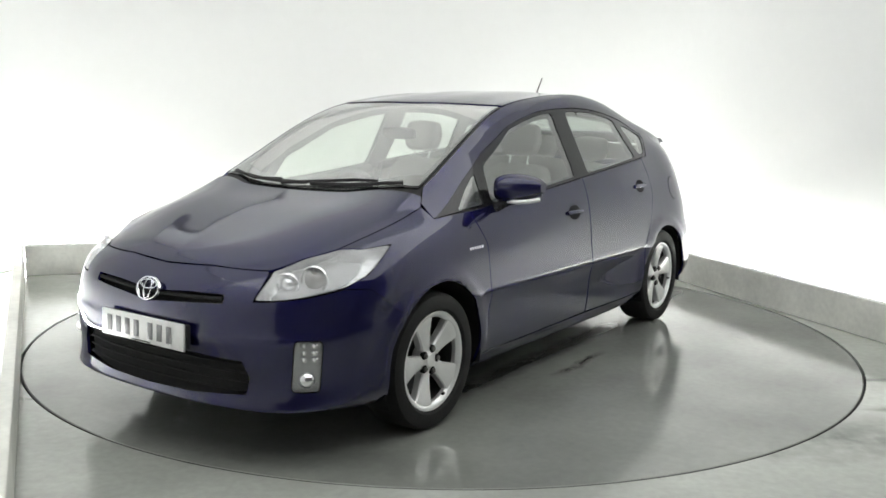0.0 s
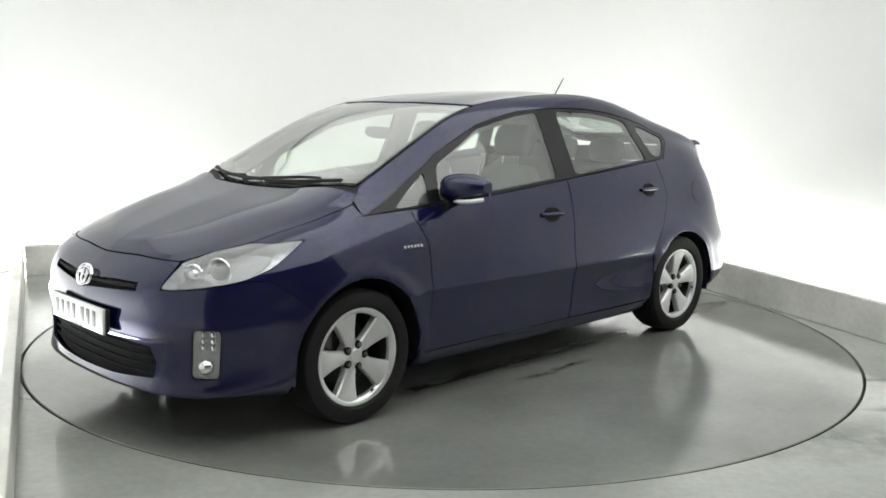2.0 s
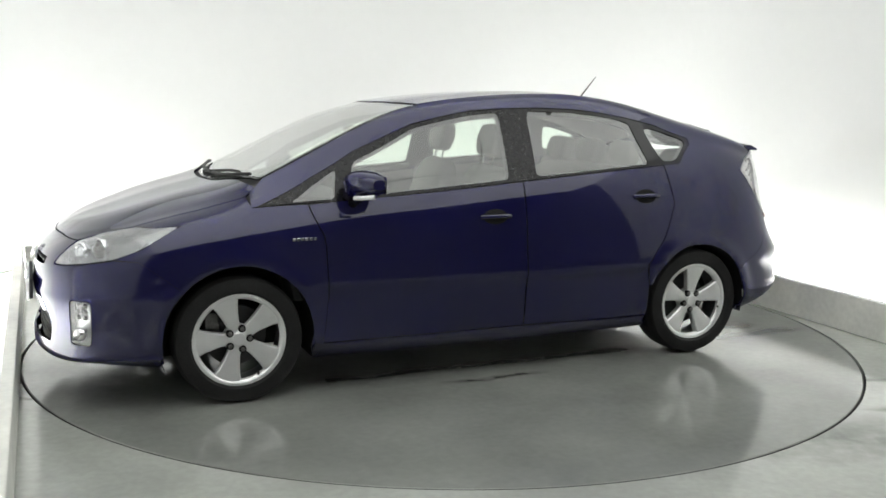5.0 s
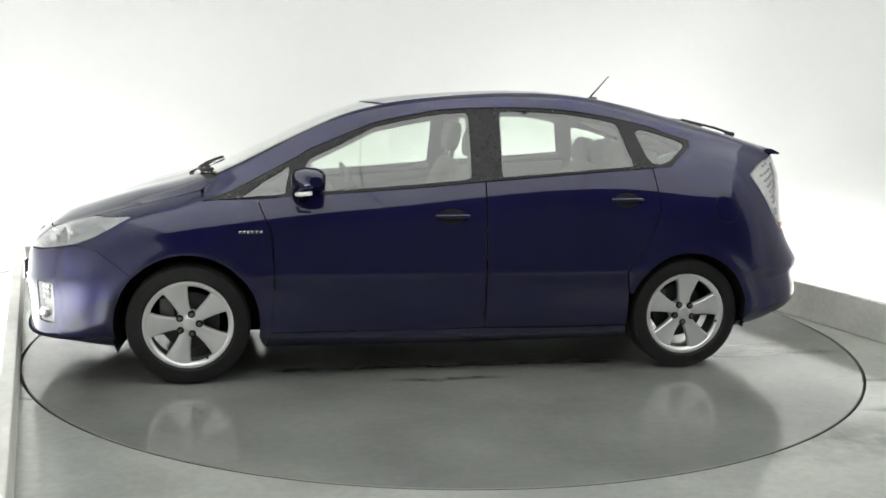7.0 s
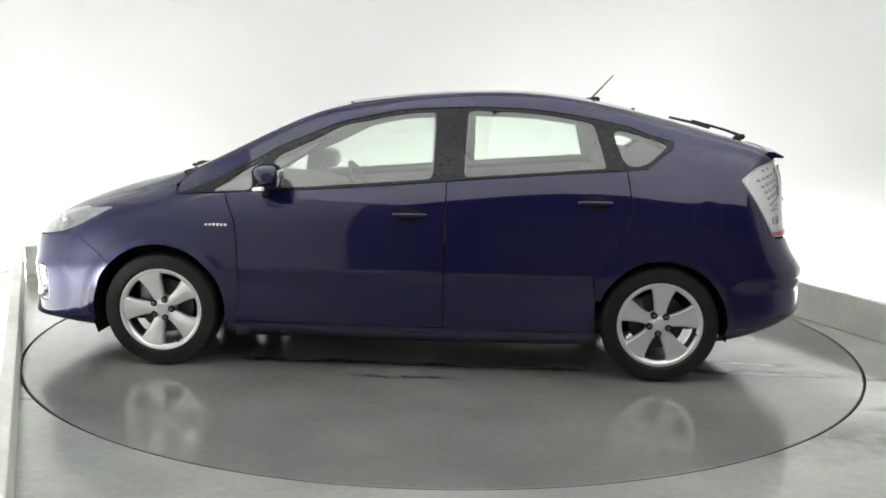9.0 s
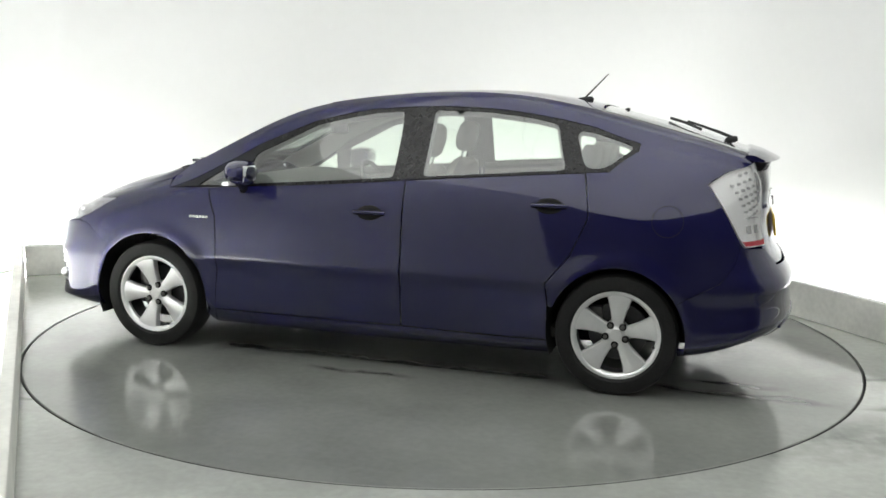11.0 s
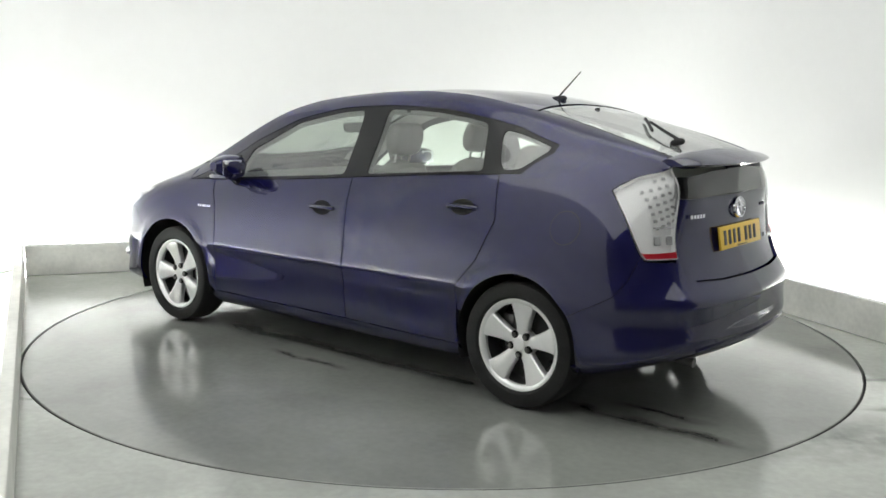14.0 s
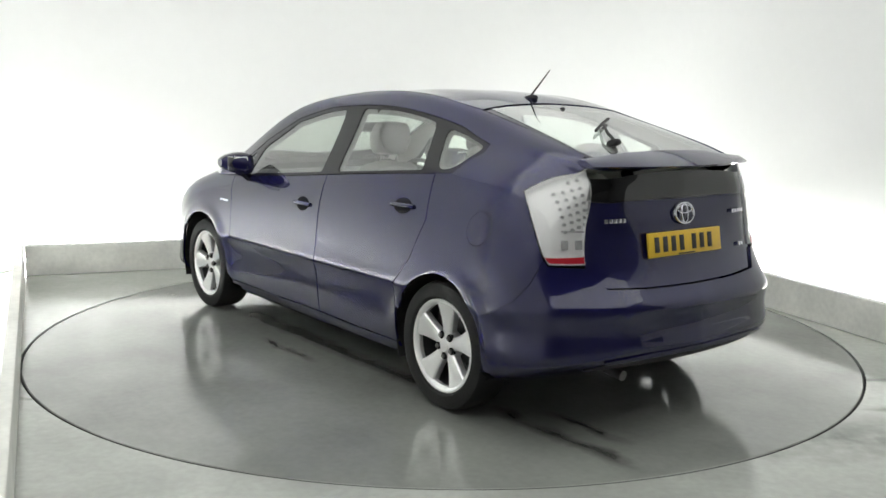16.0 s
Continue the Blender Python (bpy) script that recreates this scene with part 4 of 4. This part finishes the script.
def bars(parent, view, rows, size, gap, name="badge_lettering"):
    """Small chrome bars on the body in place of lettering that cannot be read."""
    for a, b, n in rows:
        bm = bmesh.new()
        for i in range(n):
            aa = a + (i - (n - 1) / 2) * (size[0] + gap)
            sgn = -1 if aa < 0 and view == "r" else 1
            uv = on_body([(view, abs(aa) if view == "r" else aa, b)])
            p, nn = Vector(body(uv)[0]), Vector(body_normal(uv)[0])
            if sgn < 0:
                p.y, nn.y = -p.y, -nn.y
            ez = (Vector((0, 0, 1)) - nn * nn.z).normalized()
            M = Matrix((ez.cross(nn), ez, nn)).transposed().to_4x4()
            M.translation = p + nn * .001
            box(bm, 0, 0, 0, size[0], size[1], .004, .0008, M)
        part(name, bm, CHROME, parent, "small chrome lettering")


def wing_mirror(car, s):
    bm = bmesh.new()
    sec = []
    for i in range(15):
        t = i / 14
        y = .80 + .215 * t
        f = math.sin(math.pi * min(1, .10 + .86 * t) ** .62) ** .42
        x0, hx, z0, hz = .735 - .03 * t, .10 * f, 1.050 + .012 * t, .07 * f
        ring = []
        for k in range(20):
            a = 2 * math.pi * k / 20
            c, q = math.cos(a), math.sin(a)
            ring.append(bm.verts.new((x0 + hx * abs(c) ** .75 * (1 if c > 0 else -.72), y * 1, z0 + hz * abs(q) ** .7 * (1 if q > 0 else -1))))
        sec.append(ring)
    for a, b in zip(sec, sec[1:]):
        for k in range(20):
            bm.faces.new((a[k], a[(k + 1) % 20], b[(k + 1) % 20], b[k]))
    bm.faces.new(sec[0][::-1]), bm.faces.new(sec[-1])
    mir = part("wing_mirror", bm, PAINT, car, "body-coloured wing mirror")
    out = [mir]
    bm = bmesh.new()
    rod(bm, [(.77, .775, .945), (.765, .80, .965), (.75, .84, .99), (.745, .88, 1.0)], .026, 10)
    out.append(part("mirror_arm", bm, BLACK_GLOSS, mir))
    bm = bmesh.new()
    box(bm, .660, .915, 1.055, .004, .135, .085, .0015)
    out.append(part("mirror_glass", bm, CHROME, mir))
    bm = bmesh.new()
    rod(bm, [(.775, .86, .992), (.80, .92, .992), (.785, .975, .997), (.73, 1.005, 1.005)], .011, 8)
    out.append(part("indicator", bm, LAMP_WHITE, mir, "clear indicator strip"))
    if s < 0:
        for o in out:
            o.data.transform(Matrix.Diagonal((1, -1, 1, 1)))
            o.data.flip_normals()


def cushion(bm, size, m, n=10, puff=.35):
    """A rounded, padded block."""
    r = bmesh.ops.create_uvsphere(bm, u_segments=2 * n, v_segments=n, radius=1)
    for v in r["verts"]:
        c = v.co
        q = [math.copysign(abs(t) ** puff, t) for t in c]
        l = max(abs(t) for t in q)
        v.co = Vector([t * k / 2 * (.85 + .15 * (1 - abs(q[(i + 1) % 3]) * abs(q[(i + 2) % 3]))) for i, (t, k) in enumerate(zip(q, size))])
    bmesh.ops.transform(bm, matrix=m, verts=r["verts"])
    return bm


def front_seat(car, y):
    seat = new("front_seat")
    seat.parent = car
    seat["label"] = "grey cloth front seat with a headrest"
    bm = bmesh.new()
    cushion(bm, (.54, .50, .17), pose(.17, y, .50, 0, -8, 0))
    part("seat_cushion", bm, CLOTH, seat)
    bm = bmesh.new()
    cushion(bm, (.16, .46, .64), pose(-.12, y, .80, 0, -17, 0))
    part("backrest", bm, CLOTH, seat)
    bm = bmesh.new()
    cushion(bm, (.10, .25, .19), pose(-.215, y, 1.245, 0, -12, 0))
    part("headrest", bm, CLOTH, seat)
    for d in (-.06, .06):
        bm = bmesh.new()
        rod(bm, [(-.19, y + d, 1.10), (-.21, y + d, 1.2)], .007, 6)
        part("headrest_post", bm, CHROME, seat)


def cabin(car):
    for y in (.36, -.36):
        front_seat(car, y)
    bench = new("rear_bench")
    bench.parent = car
    bench["label"] = "grey cloth rear bench with three headrests"
    bm = bmesh.new()
    cushion(bm, (.52, 1.26, .20), pose(-.68, 0, .50, 0, -6, 0))
    part("seat_cushion", bm, CLOTH, bench)
    bm = bmesh.new()
    cushion(bm, (.19, 1.24, .62), pose(-.98, 0, .80, 0, -22, 0))
    part("backrest", bm, CLOTH, bench)
    for y in (-.38, 0, .38):
        bm = bmesh.new()
        cushion(bm, (.10, .25, .16), pose(-1.12, y, 1.165, 0, -14, 0))
        part("headrest", bm, CLOTH, bench)
    bm = bmesh.new()
    prof = [(.52, .60), (.50, .80), (.56, .93), (.70, .965), (.95, .985), (1.10, .98), (1.14, .90), (1.05, .45), (.70, .45)]
    prism(bm, prof, -.70, .70, lambda a, b, d: (a, d, b))
    bmesh.ops.bevel(bm, geom=bm.edges[:], offset=.02, segments=2, affect="EDGES", profile=.5)
    part("dashboard", bm, DASH, car, "dark grey dashboard")
    bm = bmesh.new()
    prism(bm, [(.60, .40), (.58, .78), (.30, .60), (-.20, .56), (-.20, .36)], -.11, .11, lambda a, b, d: (a, d, b))
    bmesh.ops.bevel(bm, geom=bm.edges[:], offset=.015, segments=2, affect="EDGES", profile=.5)
    part("centre_console", bm, DASH, car)
    # steering wheel on the right-hand side
    m = pose(.41, -.36, .90, 0, -62, 0)
    bm = bmesh.new()
    rings = []
    for i in range(32):
        a = 2 * math.pi * i / 32
        rings.append([bm.verts.new(m @ Vector(((.178 + .015 * math.cos(b)) * math.cos(a), (.182 + .015 * math.cos(b)) * math.sin(a), .015 * math.sin(b)))) for b in [2 * math.pi * k / 8 for k in range(8)]])
    for a, b in zip(rings, rings[1:] + rings[:1]):
        for k in range(8):
            bm.faces.new((a[k], b[k], b[(k + 1) % 8], a[(k + 1) % 8]))
    sw = part("steering_wheel", bm, DASH, car, "dark steering wheel on the right-hand side")
    bm = bmesh.new()
    cushion(bm, (.15, .14, .05), m @ pose(0, 0, -.01), 8)
    part("wheel_boss", bm, DASH, sw)
    for a in (90, 270, 180):
        bm = bmesh.new()
        c, q = math.cos(math.radians(a)), math.sin(math.radians(a))
        rod(bm, [m @ Vector((.05 * c, .05 * q, 0)), m @ Vector((.175 * c, .175 * q, 0))], .014, 6)
        part("wheel_spoke", bm, DASH, sw)
    bm = bmesh.new()
    rod(bm, [m @ Vector((0, 0, -.02)), m @ Vector((0, 0, -.25))], .03, 8)
    part("steering_column", bm, DASH, car)
    bm = bmesh.new()
    cushion(bm, (.035, .23, .065), pose(.52, 0, 1.285, 0, 15, 0), 8)
    part("rear_view_mirror", bm, BLACK, car)


def fittings(car, bumper, gate):
    pn = body(on_body([("f", 0, .515)]))[0]
    plate(bumper, float(pn[0]) + .022, .512, -2, WHITE_PLATE, 1)
    pt = body(on_body([("r", 0, .848)]))[0]
    plate(gate, float(pt[0]) + .001, .846, -9, YELLOW_PLATE, -1)
    emblem(bumper, float(body(on_body([("f", 0, .675)]))[0][0]) + .012, .677, -20, 1)
    emblem(gate, float(body(on_body([("r", 0, .978)]))[0][0]) + .006, .978, -9, -1)
    bars(car, "s", [(1.03, .79, 6)], (.015, .013), .006)
    bars(gate, "r", [(.44, .965, 5), (-.44, .965, 5), (-.47, .80, 2)], (.018, .018), .006)
    for s in (1, -1):
        wing_mirror(car, s)
    # aerial
    bm = bmesh.new()
    cushion(bm, (.10, .045, .036), pose(-1.02, 0, 1.487, 0, 8, 0), 8, .6)
    aerial = part("aerial_base", bm, BLACK, car, "black aerial base")
    bm = bmesh.new()
    rod(bm, [(-1.015, 0, 1.495), (-1.08, -.008, 1.565), (-1.145, -.016, 1.636)], .0055, 8, .5)
    part("aerial_rod", bm, BLACK, aerial)
    bm = bmesh.new()
    cushion(bm, (.03, .022, .02), pose(-1.265, 0, 1.435, 0, 14, 0), 6, .6)
    part("washer_jet", bm, BLACK, car)
    # rear wiper
    def over(x, y, lift):
        uv = on_body([("t", x, abs(y))])
        q = body(uv)[0] + body_normal(uv)[0] * lift
        return (q[0], q[1] if y >= 0 else -q[1], q[2])
    bm = bmesh.new()
    cushion(bm, (.07, .05, .035), pose(*over(-1.84, .24, .012), 0, 15, 0), 8, .6)
    rw = part("rear_wiper", bm, BLACK, car, "black rear wiper")
    bm = bmesh.new()
    rod(bm, [over(-1.84, .24, .025), over(-1.76, .20, .03), over(-1.60, .06, .028)], .009, 6, .7)
    part("wiper_arm", bm, BLACK, rw)
    bm = bmesh.new()
    rod(bm, [over(-1.68, .19, .014), over(-1.59, .05, .016), over(-1.50, -.09, .014)], .008, 6)
    part("wiper_blade", bm, BLACK, rw)
    # front wipers
    for y0, y1, y2, x1 in ((-.10, .30, .56, 1.215), (-.52, -.30, .05, 1.275)):
        bm = bmesh.new()
        rod(bm, [over(1.35 - .42 * abs(y0) ** 2, y0, .008), over(x1 + .05, y1, .014), over(x1 + .035, (y1 + y2) / 2, .013)], .009, 6, .7)
        wp = part("wiper", bm, BLACK, car, "black windscreen wiper")
        bm = bmesh.new()
        ys = np.linspace(y1 - .22, y2, 9)
        rod(bm, [over(1.325 - .42 * abs(y) ** 2.4 + .006, y, .010) for y in ys], .009, 6)
        part("wiper_blade", bm, BLACK, wp)
    bm = bmesh.new()
    rod(bm, [(-1.80, .30, .26), (-1.90, .30, .255), (-2.02, .30, .24)], .024, 12)
    part("tail_pipe", bm, STEEL, car, "short steel tail pipe")


def motions():
    rows = [(t, pose(0, 0, 0, 0, 0, a) @ pose(*CAR_OFF, 0)) for t, a in TURN]
    walk(CAR, rows)
    walk(DISC, [(t, pose(*HUB, 0, 0, 0, a)) for t, a in TURN])


floor()
walls()
ceiling_lights()
DISC = turntable()
CAR = tagged(new("car"), "glossy dark indigo-blue five-door hatchback with silver alloy wheels, on a turntable", "car")
BUMPER, GATE = car_body(CAR)
inner_shell(CAR)
for wx, wy, turn in ((1.35, .745, 37), (-1.35, .745, 86), (1.35, -.745, 20), (-1.35, -.745, 50)):
    wheel(CAR, wx, wy, turn)
cabin(CAR)
fittings(CAR, BUMPER, GATE)

motions()
